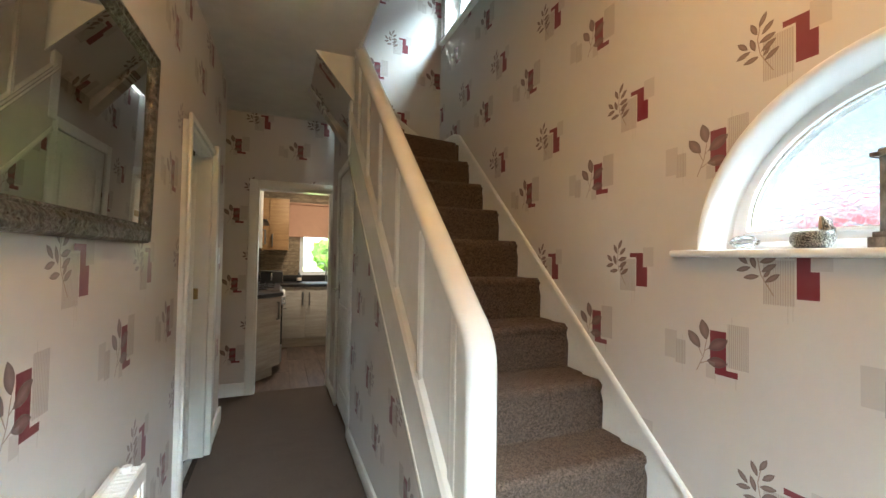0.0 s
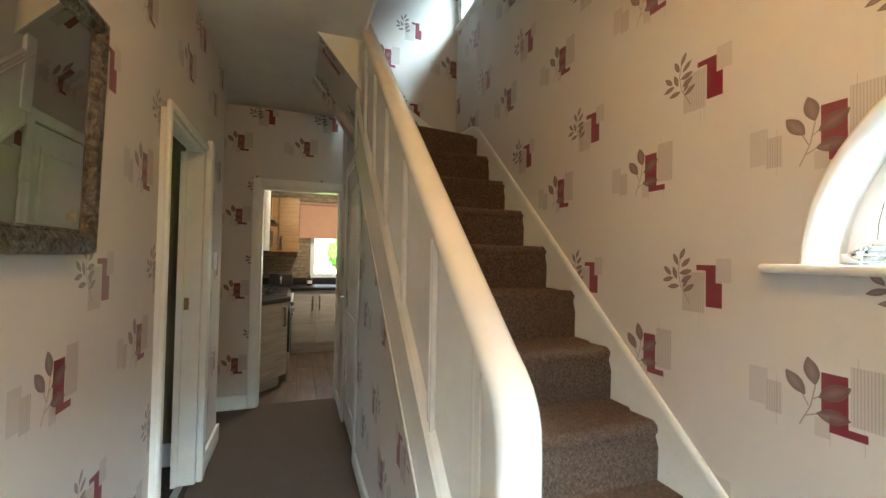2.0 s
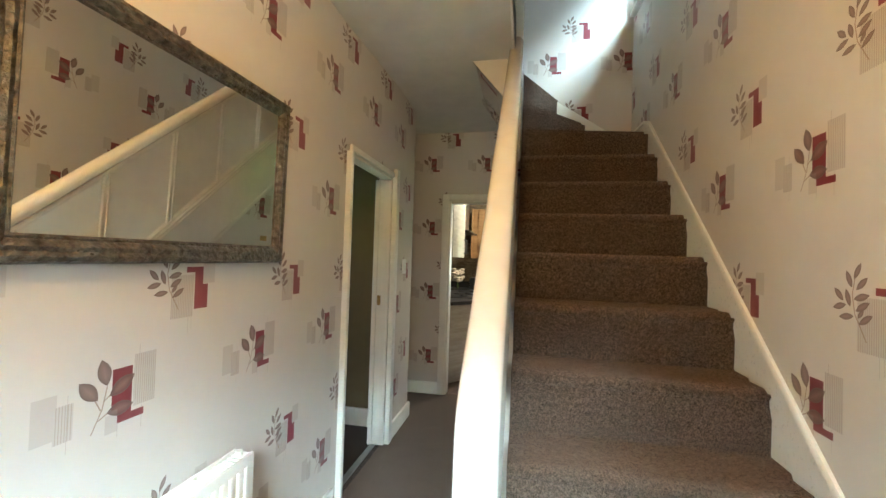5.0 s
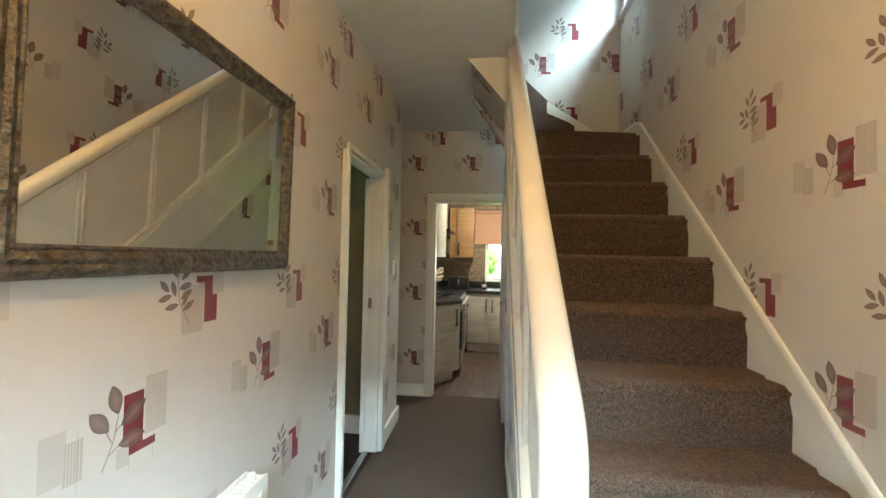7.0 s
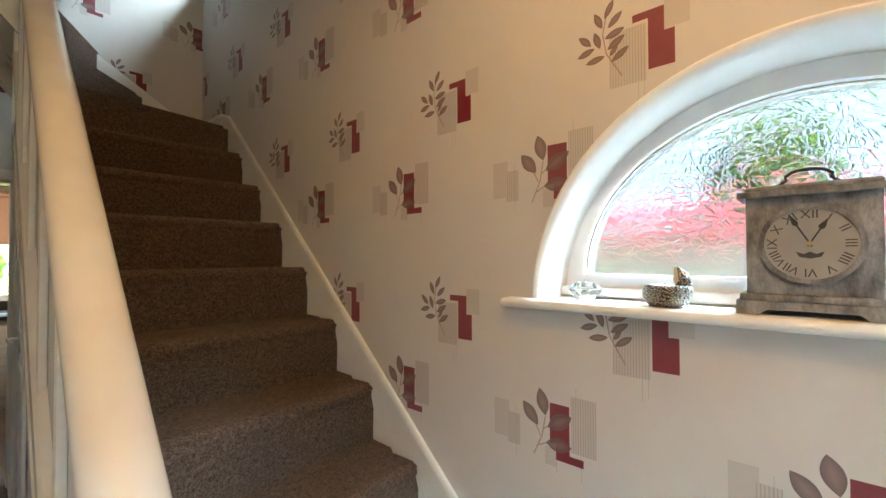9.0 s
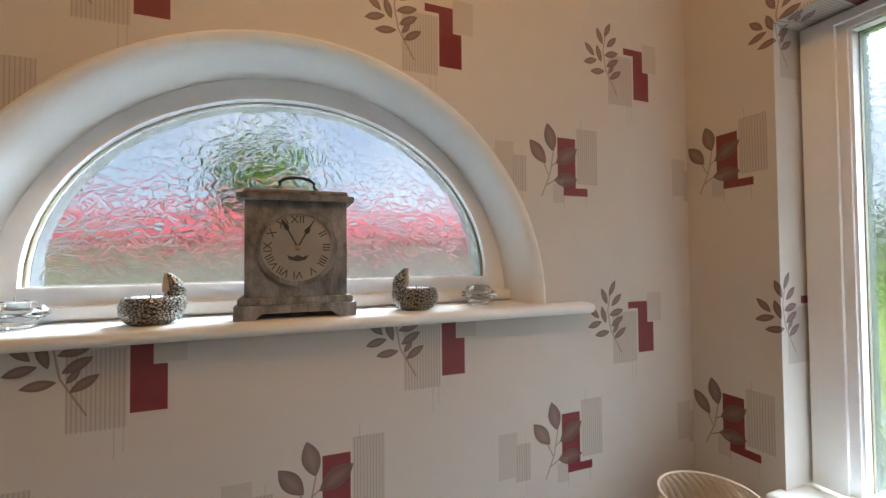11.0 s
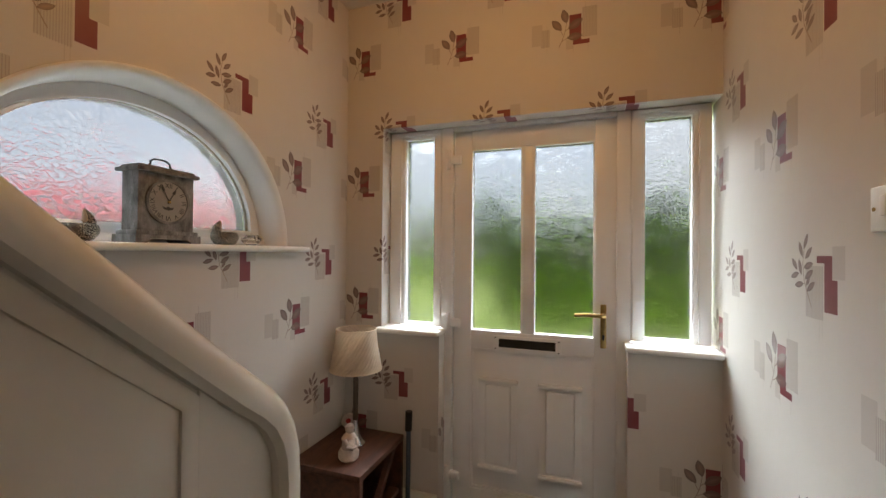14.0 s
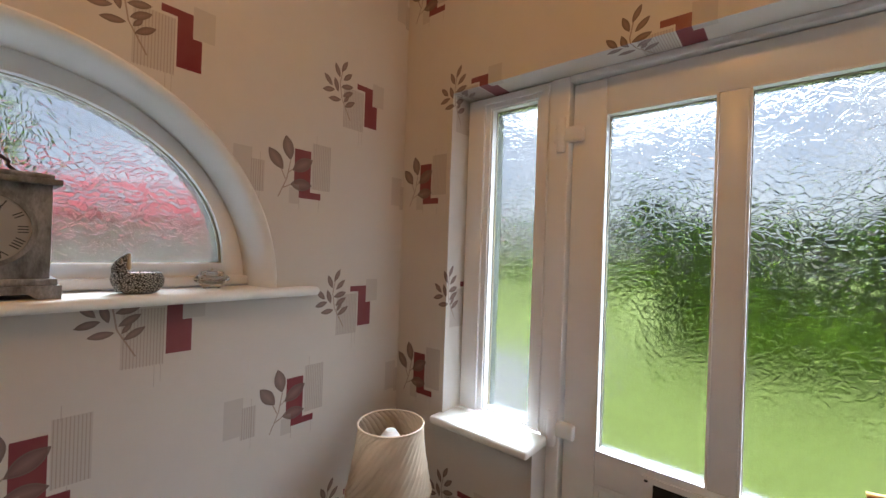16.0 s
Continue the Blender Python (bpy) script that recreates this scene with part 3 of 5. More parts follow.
# ---- stairs ----
stairs = thing("staircase", (0.95, 1.36, 0), "straight flight of stairs with winders, fitted brown carpet", "stairs", kind="")


def step(n, x0=0.951, x1=1.7385):
    y, z = 2.275 + 0.2265 * (n - 5), 1.0 + 0.2035 * (n - 5)
    zl, yn = max(0.0, z - 0.2035), y + 0.2265
    r = 0.026
    prof = [(y + 0.020, zl - 0.05 if n > 1 else 0.0), (y + 0.016, z - 0.10), (y + 0.008, z - 0.07)]
    prof += [(y + r - r * math.cos(a), z - r + r * math.sin(a)) for a in [radians(k) for k in (-50, -20, 10, 40, 70, 90)]]
    prof += [(y + 0.12, z - 0.004), (yn + 0.05, z - 0.002), (yn + 0.04, zl - 0.05 if n > 1 else 0.0)]
    bm = prism("x", x0, x1, prof)
    ends = [e for e in bm.edges if all(v.co.x > x1 - 0.001 and v.co.z > z - 0.09 and v.co.y < y + 0.13 for v in e.verts) and e.calc_face_angle(0) > 1.0]
    bmesh.ops.bevel(bm, geom=ends, offset=0.02, segments=3, affect="EDGES")
    return bm


for n in range(1, 11):
    part("step", step(n), STAIR_CARPET, stairs)
# winders round the top newel
PX, PY = 0.955, 3.50
for z, line in ((2.214, [(PX, PY), (1.7385, 3.625), (1.7385, YB), (PX, YB)]), (2.418, [(PX, PY + 0.05), (1.43, YB), (PX, YB)]),
                (2.62, [(PX, 3.575), (PX + 0.26, YB), (PX, YB)])):
    bm = prism("z", z - 0.24, z, line)
    top = [e for e in bm.edges if all(v.co.z > z - 0.01 for v in e.verts) and len(e.link_faces) == 2 and e.calc_face_angle(0) > 1.0]
    bmesh.ops.bevel(bm, geom=top, offset=0.02, segments=3, affect="EDGES")
    part("winder", bm, STAIR_CARPET, stairs)

# white stringer against the right wall and along the back wall
sl = [(1.30, 0.0), (1.30, nosing(1.30) + 0.02), (1.345, nosing(1.345) + 0.055), (3.62, nosing(3.62) + 0.055), (3.72, 2.30), (YB, 2.31), (YB, 1.6), (3.3, 1.2), (1.9, 0.0)]
solid("stair_stringer", prism("x", XR - 0.006, XR, sl), WHITE, "white gloss stringer beside the stair carpet", "stringer")
cap = [(-0.014, -0.012), (-0.014, 0.004), (-0.010, 0.010), (0, 0.010), (0, -0.012)]
solid("stringer_trim", rail_sweep([(1.345, nosing(1.345) + 0.055), (3.62, nosing(3.62) + 0.055), (3.72, 2.30), (YB, 2.31)], [(XR + a, b) for a, b in cap]), WHITE, "white bead along the stair stringer", "trim")
solid("stringer_back", prism("y", YB - 0.016, YB, [(0.95, 2.45), (0.95, 2.74), (1.20, 2.59), (1.42, 2.45), (1.60, 2.33), (XR, 2.29), (XR, 2.1)]), WHITE, "white skirting rising along the winders", "skirting")

# ---- balustrade ----
bal = thing("balustrade", (0.908, 1.61, 0), "cream painted solid stair balustrade with moulded panels and rounded handrail", "balustrade")
RX0, RX1 = 0.868, 0.949
mid, hw = (RX0 + RX1) / 2, (RX1 - RX0) / 2
sec = [(mid + hw * math.cos(radians(a)), -0.034 + 0.034 * math.sin(radians(a)) ** 0.8) for a in range(0, 181, 15)]
sec += [(RX0 + 0.001, -0.042), (RX0 + 0.010, -0.049), (RX1 - 0.010, -0.049), (RX1 - 0.001, -0.042)]


def crown(y):
    """The top of the handrail."""
    return 1.712 + 0.88 * (y - 2.25)


def moulding(y):
    """The main moulding along the panels."""
    return 1.139 + 0.895 * (y - 2.25)


def string_edge(y):
    return 0.845 + 0.852 * (y - 2.25)


path = [(1.556, 0.0), (1.556, 1.02), (1.559, 1.06), (1.569, 1.095), (1.588, 1.128), (1.612, 1.153), (1.645, crown(1.645)), (3.56, crown(3.56))]
part("handrail", rail_sweep(path, sec), CREAM, bal)
part("panel", prism("x", 0.889, 0.936, [(1.585, 0.0), (1.585, 1.07), (1.61, 1.115), (1.66, crown(1.66) - 0.050), (3.55, crown(3.55) - 0.050), (3.55, string_edge(3.55)), (1.60 + 0.09, string_edge(1.69)), (1.64, 0.0)]), CREAM, bal)
part("end_stile", prism("x", 0.885, 0.889, [(1.693, moulding(1.693)), (1.693, crown(1.693) - 0.052), (1.714, crown(1.714) - 0.052), (1.714, moulding(1.714))]), CREAM, bal)
part("string", prism("x", 0.879, 0.889, [(1.66, 0.0), (1.66, moulding(1.66) - 0.01), (3.55, moulding(3.55) - 0.01), (3.55, string_edge(3.55)), (1.69, string_edge(1.69)), (1.69, 0.0)]), CREAM, bal)
bead = [(0.889, -0.026), (0.874, -0.024), (0.869, -0.014), (0.876, -0.008), (0.870, 0.002), (0.876, 0.010), (0.872, 0.018), (0.889, 0.026)]
part("lower_moulding", rail_sweep([(1.70, moulding(1.70)), (3.55, moulding(3.55))], bead), CREAM, bal)
thin = [(0.889, -0.010), (0.8855, -0.0095), (0.884, -0.007), (0.884, 0.007), (0.8855, 0.0095), (0.889, 0.010)]
part("upper_moulding", rail_sweep([(1.723, moulding(1.723)), (1.723, crown(1.723) - 0.083), (3.55, crown(3.55) - 0.083)], thin), CREAM, bal)
part("string_bead", rail_sweep([(1.68, string_edge(1.68) - 0.004), (3.55, string_edge(3.55) - 0.004)], [(0.936 if x > 0.887 else x - 0.010, o * 1.3) for x, o in thin]), CREAM, bal)
for y in (1.972, 2.28, 2.60, 2.90, 3.20):
    bm = block(0.874, 0.889, y - 0.015, y - 0.005, moulding(y - 0.01), crown(y) - 0.092, 0.004)
    box(bm, 0.874, 0.889, y + 0.005, y + 0.015, moulding(y + 0.01), crown(y) - 0.078, 0.004)
    box(bm, 0.881, 0.8895, y - 0.006, y + 0.006, moulding(y), crown(y) - 0.085)
    part("stile_moulding", bm, CREAM, bal)
part("newel_post", block(0.872, 0.948, 3.50, 3.58, 2.0, 4.6, 0.006), WHITE, bal)
part("well_fascia", block(0.885, 0.90, 1.85, 3.50, CEIL - 0.012, CEIL + 0.22, 0.003), WHITE, bal)

# ---- front door and side lights ----
fd = thing("door_1", (0.77, 0, 0), "white panelled front door with two obscured glass panes, closed", "door", kind="structure")
part("door_stile", block(1.072, 1.163, -0.055, 0.012, 0.03, 1.945, 0.005), PVC, fd)
part("door_stile", block(0.385, 0.480, -0.055, 0.012, 0.03, 1.945, 0.005), PVC, fd)
part("door_rail", block(0.480, 1.072, -0.055, 0.012, 1.846, 1.945, 0.005), PVC, fd)
part("door_rail", block(0.480, 1.072, -0.055, 0.012, 0.838, 0.926, 0.005), PVC, fd)
part("door_rail", block(0.480, 1.072, -0.055, 0.012, 0.03, 0.13, 0.005), PVC, fd)
part("door_mullion", block(0.757, 0.814, -0.055, 0.012, 0.926, 1.846, 0.005), PVC, fd)
pan = part("door_panel", block(0.480, 1.072, -0.045, 0.0, 0.13, 0.838, 0.002), PVC, fd)
part("panel_bead", prism("y", 0.0, 0.009, rect(0.480, 1.072, 0.13, 0.838), [rect(0.492, 1.060, 0.142, 0.826)]), PVC, fd)
for a, b in ((0.533, 0.728), (0.835, 1.026)):
    bm = prism("y", -0.002, 0.004, rect(a, b, 0.235, 0.69), [rect(a + 0.03, b - 0.03, 0.265, 0.66)])
    box(bm, a + 0.03, b - 0.03, -0.004, 0.010, 0.265, 0.66, 0.009, 3)
    part("raised_panel", bm, PVC, fd)
    part("moulding", block(a - 0.004, b + 0.004, 0.0, 0.020, 0.672, 0.695, 0.008), PVC, fd)
    part("moulding", block(a - 0.004, b + 0.004, 0.0, 0.020, 0.232, 0.255, 0.008), PVC, fd)


def pane(parent, x0, x1, z0, z1, y=-0.02):
    g = part("pane", block(x0 + 0.001, x1 - 0.001, y - 0.003, y + 0.003, z0 + 0.001, z1 - 0.001, 0), GLASS, parent, smooth=False)
    g.visible_shadow = False
    part("glazing_bead", prism("y", y + 0.004, 0.016, rect(x0, x1, z0, z1), [rect(x0 + 0.005, x1 - 0.005, z0 + 0.005, z1 - 0.005)]), PVC, parent)
    part("seal", prism("y", y + 0.0035, y + 0.012, rect(x0 + 0.0052, x1 - 0.0052, z0 + 0.0052, z1 - 0.0052), [rect(x0 + 0.007, x1 - 0.007, z0 + 0.007, z1 - 0.007)]), SEAL, parent)
    return g


pane(fd, 0.480, 0.757, 0.926, 1.848)
pane(fd, 0.814, 1.072, 0.926, 1.846)
# letter plate
lp = part("letter_plate", prism("y", 0.012, 0.019, rect(0.626, 0.952, 0.838, 0.910), [rect(0.652, 0.926, 0.853, 0.896)]), PVC, fd, "white letter plate with a dark brush")
part("brush", block(0.652, 0.926, 0.0125, 0.015, 0.853, 0.896, 0), RUBBER, lp)
for x in (0.637, 0.941):
    for z in (0.847, 0.901):
        part("screw", turned([(0.0045, -0.002), (0.0045, 0.0015), (0.002, 0.002)], (x, 0.0195, z), 10), BLACK, lp)
hp = part("handle_plate", block(0.428, 0.454, 0.012, 0.021, 0.887, 1.088, 0.005), BRASS, fd, "worn brass handle plate")
part("lever", tube([(0.441, 0.02, 1.040), (0.441, 0.06, 1.040), (0.449, 0.068, 1.041), (0.52, 0.068, 1.044), (0.565, 0.066, 1.038)], 0.009, 12), BRASS, hp, "brass lever handle")
part("keyhole", block(0.436, 0.446, 0.0205, 0.0225, 0.925, 0.95, 0.002), BLACK, hp)
for z in (0.96, 1.80, 0.18):
    hg = part("hinge", block(1.125, 1.215, 0.012, 0.034, z - 0.022, z + 0.022, 0.007, 3), PVC, fd)
    part("hinge_barrel", turned([(0.012, -0.05), (0.014, -0.046), (0.014, 0.046), (0.012, 0.05)], (1.19, 0.03, z), 14), PVC, hg)

ff = thing("door_frame", (0.77, -0.03, 0), "white plastic front door frame with side lights", "door frame", kind="structure")
part("frame_post", block(1.168, 1.226, -0.07, 0.03, 0, 1.968, 0.006), PVC, ff)
part("frame_post", block(0.328, 0.387, -0.07, 0.03, 0, 1.968, 0.006), PVC, ff)
part("frame_head", block(0.387, 1.168, -0.07, 0.03, 1.949, 1.968, 0.004), PVC, ff)
part("threshold", block(0.387, 1.168, -0.07, 0.05, 0.0, 0.028, 0.006), PVC, ff)
for nm, x0, x1, g0, g1 in (("window_1", 1.226, 1.527, 1.270, 1.441), ("window_2", 0.014, 0.328, 0.083, 0.276)):
    w = thing(nm, ((x0 + x1) / 2, 0, 0.93), "narrow white side light with obscured glass beside the front door", "window", "side lights", "structure")
    part("window_frame", prism("y", -0.06, 0.022, rect(x0 + 0.0015, x1 - 0.0015, 0.932, 1.966), [rect(g0, g1, 0.942, 1.928)]), PVC, w)
    part("frame_bead", prism("y", 0.022, 0.032, rect(x0 + 0.006, x1 - 0.006, 0.936, 1.96), [rect(g0 - 0.018, g1 + 0.018, 0.9385, 1.942)]), PVC, w)
    pane(w, g0, g1, 0.942, 1.928)
    s0, s1 = (1.198, 1.545) if nm == "window_1" else (0.002, 0.358)
    part("window_sill", block(s0, s1, 0.031, 0.162, 0.906, 0.931, 0.009, 3), REVEAL, w, "white painted wooden sill")

# ---- arched window ----
aw = thing("window_3", (1.87, ARC, ARZ), "white half-round window with obscured glass", "window", kind="structure")
bm = bmesh.new()
prof = [(XR + 0.01, 0.006), (XR - 0.003, 0.005), (XR - 0.006, 0.0), (XR - 0.004, -0.008), (XR + 0.004, -0.016), (XR + 0.016, -0.022), (XR + 0.034, -0.026), (XR + 0.06, -0.028), (1.862, -0.032), (1.862, 0.0)]
ring = []
for i in range(41):
    a = math.pi * i / 40
    ring.append([bm.verts.new((x, ARC + (0.530 + o) * math.cos(a), ARZ + (0.522 + o) * math.sin(a))) for x, o in prof])
for p, q in zip(ring, ring[1:]):
    for k in range(len(prof)):
        bm.faces.new((p[k], p[(k + 1) % len(prof)], q[(k + 1) % len(prof)], q[k]))
part("reveal", bm, REVEAL, aw, "white painted rounded window reveal")
part("window_frame", prism("x", 1.862, 1.93, arch(ARC, ARZ + 0.005, 0.53, 0.518), [arch(ARC + 0.003, 1.40, 0.442, 0.378)]), PVC, aw)
part("frame_bead", prism("x", 1.850, 1.862, arch(ARC + 0.003, 1.392, 0.458, 0.394), [arch(ARC + 0.003, 1.402, 0.440, 0.376)]), PVC, aw)
part("bottom_ledge", block(1.838, 1.862, ARC - 0.505, ARC + 0.505, ARZ + 0.01, ARZ + 0.034, 0.004), PVC, aw)
part("seal", prism("x", 1.868, 1.878, arch(ARC + 0.003, 1.40, 0.4415, 0.3775), [arch(ARC + 0.003, 1.4035, 0.4375, 0.3735)]), SEAL, aw)
g = part("pane", prism("x", 1.888, 1.894, arch(ARC + 0.003, 1.40, 0.4415, 0.3775)), ARCH_GLASS, aw, smooth=False)
g.visible_shadow = False
solid("window_sill", block(1.704, 1.862, 0.466, 1.728, ARZ - 0.018, ARZ + 0.006, 0.011, 3), REVEAL, "white painted deep window sill", "sill")

# stair window high on the right wall
sw = thing("window_4", (1.87, 3.56, 3.2), "white window high above the stairs", "window", kind="structure")
part("window_frame", prism("x", 1.87, 1.93, rect(3.302, 3.978, 3.202, 3.838), [rect(3.36, 3.92, 3.27, 3.78)]), PVC, sw)
part("pane", block(1.896, 1.902, 3.36, 3.92, 3.27, 3.78, 0), CLEAR, sw).visible_shadow = False
part("window_sill", block(1.705, 1.87, 3.11, 4.02, 3.175, 3.199, 0.006), REVEAL, sw)

# ---- things on the arched sill ----
SZ = ARZ + 0.006
GREYWOOD = wood("grey_washed_wood", (0.37, 0.37, 0.375), (0.07, 0.068, 0.07), (6, 6, 2.6), 0.75, 6.0)
DIAL = paint("cream_dial", (0.36, 0.34, 0.315), 0.5, 0.12, 0.02)
FAINT = paint("grey_print", (0.05, 0.047, 0.045), 0.6, 0.05, 0)
INK = paint("black_ink", (0.03, 0.03, 0.03), 0.5, 0.05, 0)
IRON = paint("dark_iron", (0.03, 0.028, 0.028), 0.5, 0.1, 0.1, 0.6)

clock = thing("mantel_clock", (1.775, 1.115, SZ), "grey washed wooden mantel clock with roman dial on the sill", "clock")
CY, CX = 1.115, 1.742
bm = block(CX + 0.006, CX + 0.076, CY - 0.089, CY + 0.089, SZ + 0.038, SZ + 0.215, 0.002)
part("case", bm, GREYWOOD, clock)
part("top_board", block(CX - 0.008, CX + 0.09, CY - 0.101, CY + 0.101, SZ + 0.213, SZ + 0.224, 0.002), GREYWOOD, clock)
part("top_moulding", block(CX, CX + 0.082, CY - 0.091, CY + 0.091, SZ + 0.224, SZ + 0.234, 0.005), GREYWOOD, clock)
part("base_moulding", block(CX - 0.004, CX + 0.086, CY - 0.099, CY + 0.099, SZ + 0.025, SZ + 0.038, 0.003), GREYWOOD, clock)
foot = [(CY - 0.104, SZ), (CY - 0.104, SZ + 0.025), (CY + 0.104, SZ + 0.025), (CY + 0.104, SZ), (CY + 0.072, SZ), (CY + 0.058, SZ + 0.011), (CY - 0.058, SZ + 0.011), (CY - 0.072, SZ)]
part("plinth", prism("x", CX - 0.01, CX + 0.092, foot), GREYWOOD, clock)


def disc(x0, x1, cy, cz, r, n=40, hole=0.0):
    loop = [(cy + r * math.cos(2 * math.pi * i / n), cz + r * math.sin(2 * math.pi * i / n)) for i in range(n)]
    inner = [[(cy + hole * math.cos(2 * math.pi * i / n), cz + hole * math.sin(2 * math.pi * i / n)) for i in range(n)]] if hole else []
    return prism("x", x0, x1, loop, inner)


DZ = SZ + 0.128
part("bezel", disc(CX - 0.002, CX + 0.006, CY, DZ, 0.070, 40, 0.062), GREYWOOD, clock)
dial = part("dial", disc(CX + 0.002, CX + 0.006, CY, DZ, 0.0622), DIAL, clock, "cream dial with black roman numerals")
numerals = ["XII", "I", "II", "III", "IIII", "V", "VI", "VII", "VIII", "IX", "X", "XI"]
for i, txt in enumerate(numerals):
    a = radians(90 - 30 * i)
    cu = bpy.data.curves.new("numeral", "FONT")
    cu.body, cu.size, cu.align_x, cu.align_y, cu.extrude = txt, 0.0205, "CENTER", "CENTER", 0.0003
    tmp = bpy.data.objects.new("numeral", cu)
    me = bpy.data.meshes.new_from_object(tmp)
    bpy.data.objects.remove(tmp)
    bm = bmesh.new()
    bm.from_mesh(me)
    # the dial faces -x; its right is -y
    turn = Matrix(((0, 0, -1, 0), (-1, 0, 0, 0), (0, 1, 0, 0), (0, 0, 0, 1)))
    bmesh.ops.transform(bm, matrix=Matrix.Translation((CX + 0.0012, CY - 0.050 * math.cos(a), DZ + 0.050 * math.sin(a))) @ turn @ Matrix.Rotation(a - math.pi / 2, 4, "Z"), verts=bm.verts[:])
    part("numeral", bm, FAINT, dial, smooth=False)


def pointer(ang, length, w, x):
    d = (math.sin(radians(ang)), math.cos(radians(ang)))
    pts = [(-0.006, 0.0012), (length * 0.6, 0.0012), (length * 0.66, w), (length * 0.74, w), (length, 0.0004)]
    loop = pts + [(u, -v) for u, v in pts[::-1]]
    return prism("x", x, x + 0.001, [(CY - (u * d[0] + v * d[1]), DZ + u * d[1] - v * d[0]) for u, v in loop])


part("hour_pointer", pointer(29, 0.047, 0.0045, CX - 0.0012), INK, dial)
part("minute_pointer", pointer(-28, 0.058, 0.004, CX - 0.003), INK, dial)
part("pivot", disc(CX - 0.005, CX, CY, DZ, 0.004, 14), BRASS, dial)
part("scroll_mark", prism("x", CX + 0.0014, CX + 0.0022, [(CY - 0.019, DZ - 0.014), (CY - 0.008, DZ - 0.018), (CY, DZ - 0.014), (CY + 0.008, DZ - 0.018), (CY + 0.019, DZ - 0.014), (CY + 0.014, DZ - 0.023), (CY, DZ - 0.026), (CY - 0.014, DZ - 0.023)]), FAINT, dial)
h0 = SZ + 0.234
part("carry_handle", tube([(CX + 0.04, CY - 0.043, h0 + 0.001), (CX + 0.04, CY - 0.036, h0 + 0.006), (CX + 0.04, CY - 0.030, h0 + 0.012), (CX + 0.04, CY - 0.032, h0 + 0.018), (CX + 0.04, CY - 0.022, h0 + 0.026),
     (CX + 0.04, CY - 0.008, h0 + 0.0285), (CX + 0.04, CY + 0.008, h0 + 0.0285), (CX + 0.04, CY + 0.022, h0 + 0.026), (CX + 0.04, CY + 0.032, h0 + 0.018), (CX + 0.04, CY + 0.030, h0 + 0.012), (CX + 0.04, CY + 0.036, h0 + 0.006), (CX + 0.04, CY + 0.043, h0 + 0.001)], 0.003, 8), IRON, clock, "dark iron carrying handle")

# bird candle holders, scaled bodies with lifted beaks
def scaled_metal(name):
    m, t, b = graph(name)
    p = coords(t, "Object")
    v = t.nodes.new("ShaderNodeTexVoronoi")
    v.feature = "DISTANCE_TO_EDGE"
    t.links.new(scaled(t, p, (1, 1, 1.7)), v.inputs["Vector"])
    v.inputs["Scale"].default_value = 175
    r = t.nodes.new("ShaderNodeMapRange")
    t.links.new(v.outputs[0], r.inputs[0])
    r.inputs[1].default_value, r.inputs[2].default_value = 0.06, 0.22
    put(t, b.inputs["Base Color"], mix(t, r.outputs[0], (0.02, 0.016, 0.012), (0.60, 0.56, 0.48)))
    b.inputs["Metallic"].default_value = 0.75
    b.inputs["Roughness"].default_value = 0.35
    bump(t, b, r.outputs[0], 0.9, 0.004)
    return m


SCALES = scaled_metal("scaled_pewter")
HORN = paint("pale_horn", (0.45, 0.38, 0.28), 0.4, 0.15, 0.1)
WAX = paint("pink_wax", (0.72, 0.55, 0.52), 0.5, 0.05, 0.05)


def bird(way):
    """A small pewter bird bowl; way: the side (+1 or -1 along y) of its head."""
    t = thing("bird_candle_holder", (0, 0, 0), "small pewter bird tealight holder with scaled body on the sill", "candle holder", "bird candle holders")
    bm = turned([(0.026, 0.0), (0.036, 0.006), (0.0445, 0.020), (0.045, 0.034), (0.041, 0.046), (0.037, 0.050), (0.033, 0.046), (0.030, 0.040)], (0, 0, 0), 28)
    for v in bm.verts:
        v.co.y += way * 0.010 * max(0, v.co.z / 0.05) if v.co.y * way > 0 else 0
        v.co.y *= 1.08
    part("body", bm, SCALES, t)
    bm = tube([(0, way * 0.024, 0.012), (0, way * 0.031, 0.030), (0, way * 0.036, 0.046), (0, way * 0.039, 0.060), (0, way * 0.036, 0.072), (0, way * 0.029, 0.084), (0, way * 0.024, 0.094)], 0.01, 16,
              radii=[0.022, 0.022, 0.0185, 0.0155, 0.0125, 0.007, 0.0015])
    part("neck", bm, SCALES, t)
    bm = tube([(0, way * 0.026, 0.052), (0, way * 0.0235, 0.060), (0, way * 0.0235, 0.072), (0, way * 0.022, 0.084), (0, way * 0.0205, 0.094)], 0.01, 12, radii=[0.004, 0.0078, 0.0075, 0.005, 0.001])
    part("beak", bm, HORN, t, "pale open upturned beak")
    part("eye", turned([(0.001, -0.003), (0.003, -0.001), (0.003, 0.001), (0.001, 0.003)], (-0.0145, way * 0.038, 0.064), 10), BLACK, t)
    c = part("candle", turned([(0.029, 0.036), (0.030, 0.048), (0.026, 0.0495), (0.003, 0.047)], (0, 0, 0), 24), WAX, t, "pale pink tealight")
    part("wick", tube([(0, 0, 0.046), (0.001, 0.001, 0.053)], 0.0012, 6), BLACK, c)
    return t


b1 = bird(-1)
b1.matrix_world = pose(1.765, 1.345, SZ, 0, 0, 12) @ Matrix.Scale(0.92, 4)
b2 = bird(1)
b2.matrix_world = pose(1.765, 0.882, SZ, 0, 0, -10) @ Matrix.Scale(0.92, 4)


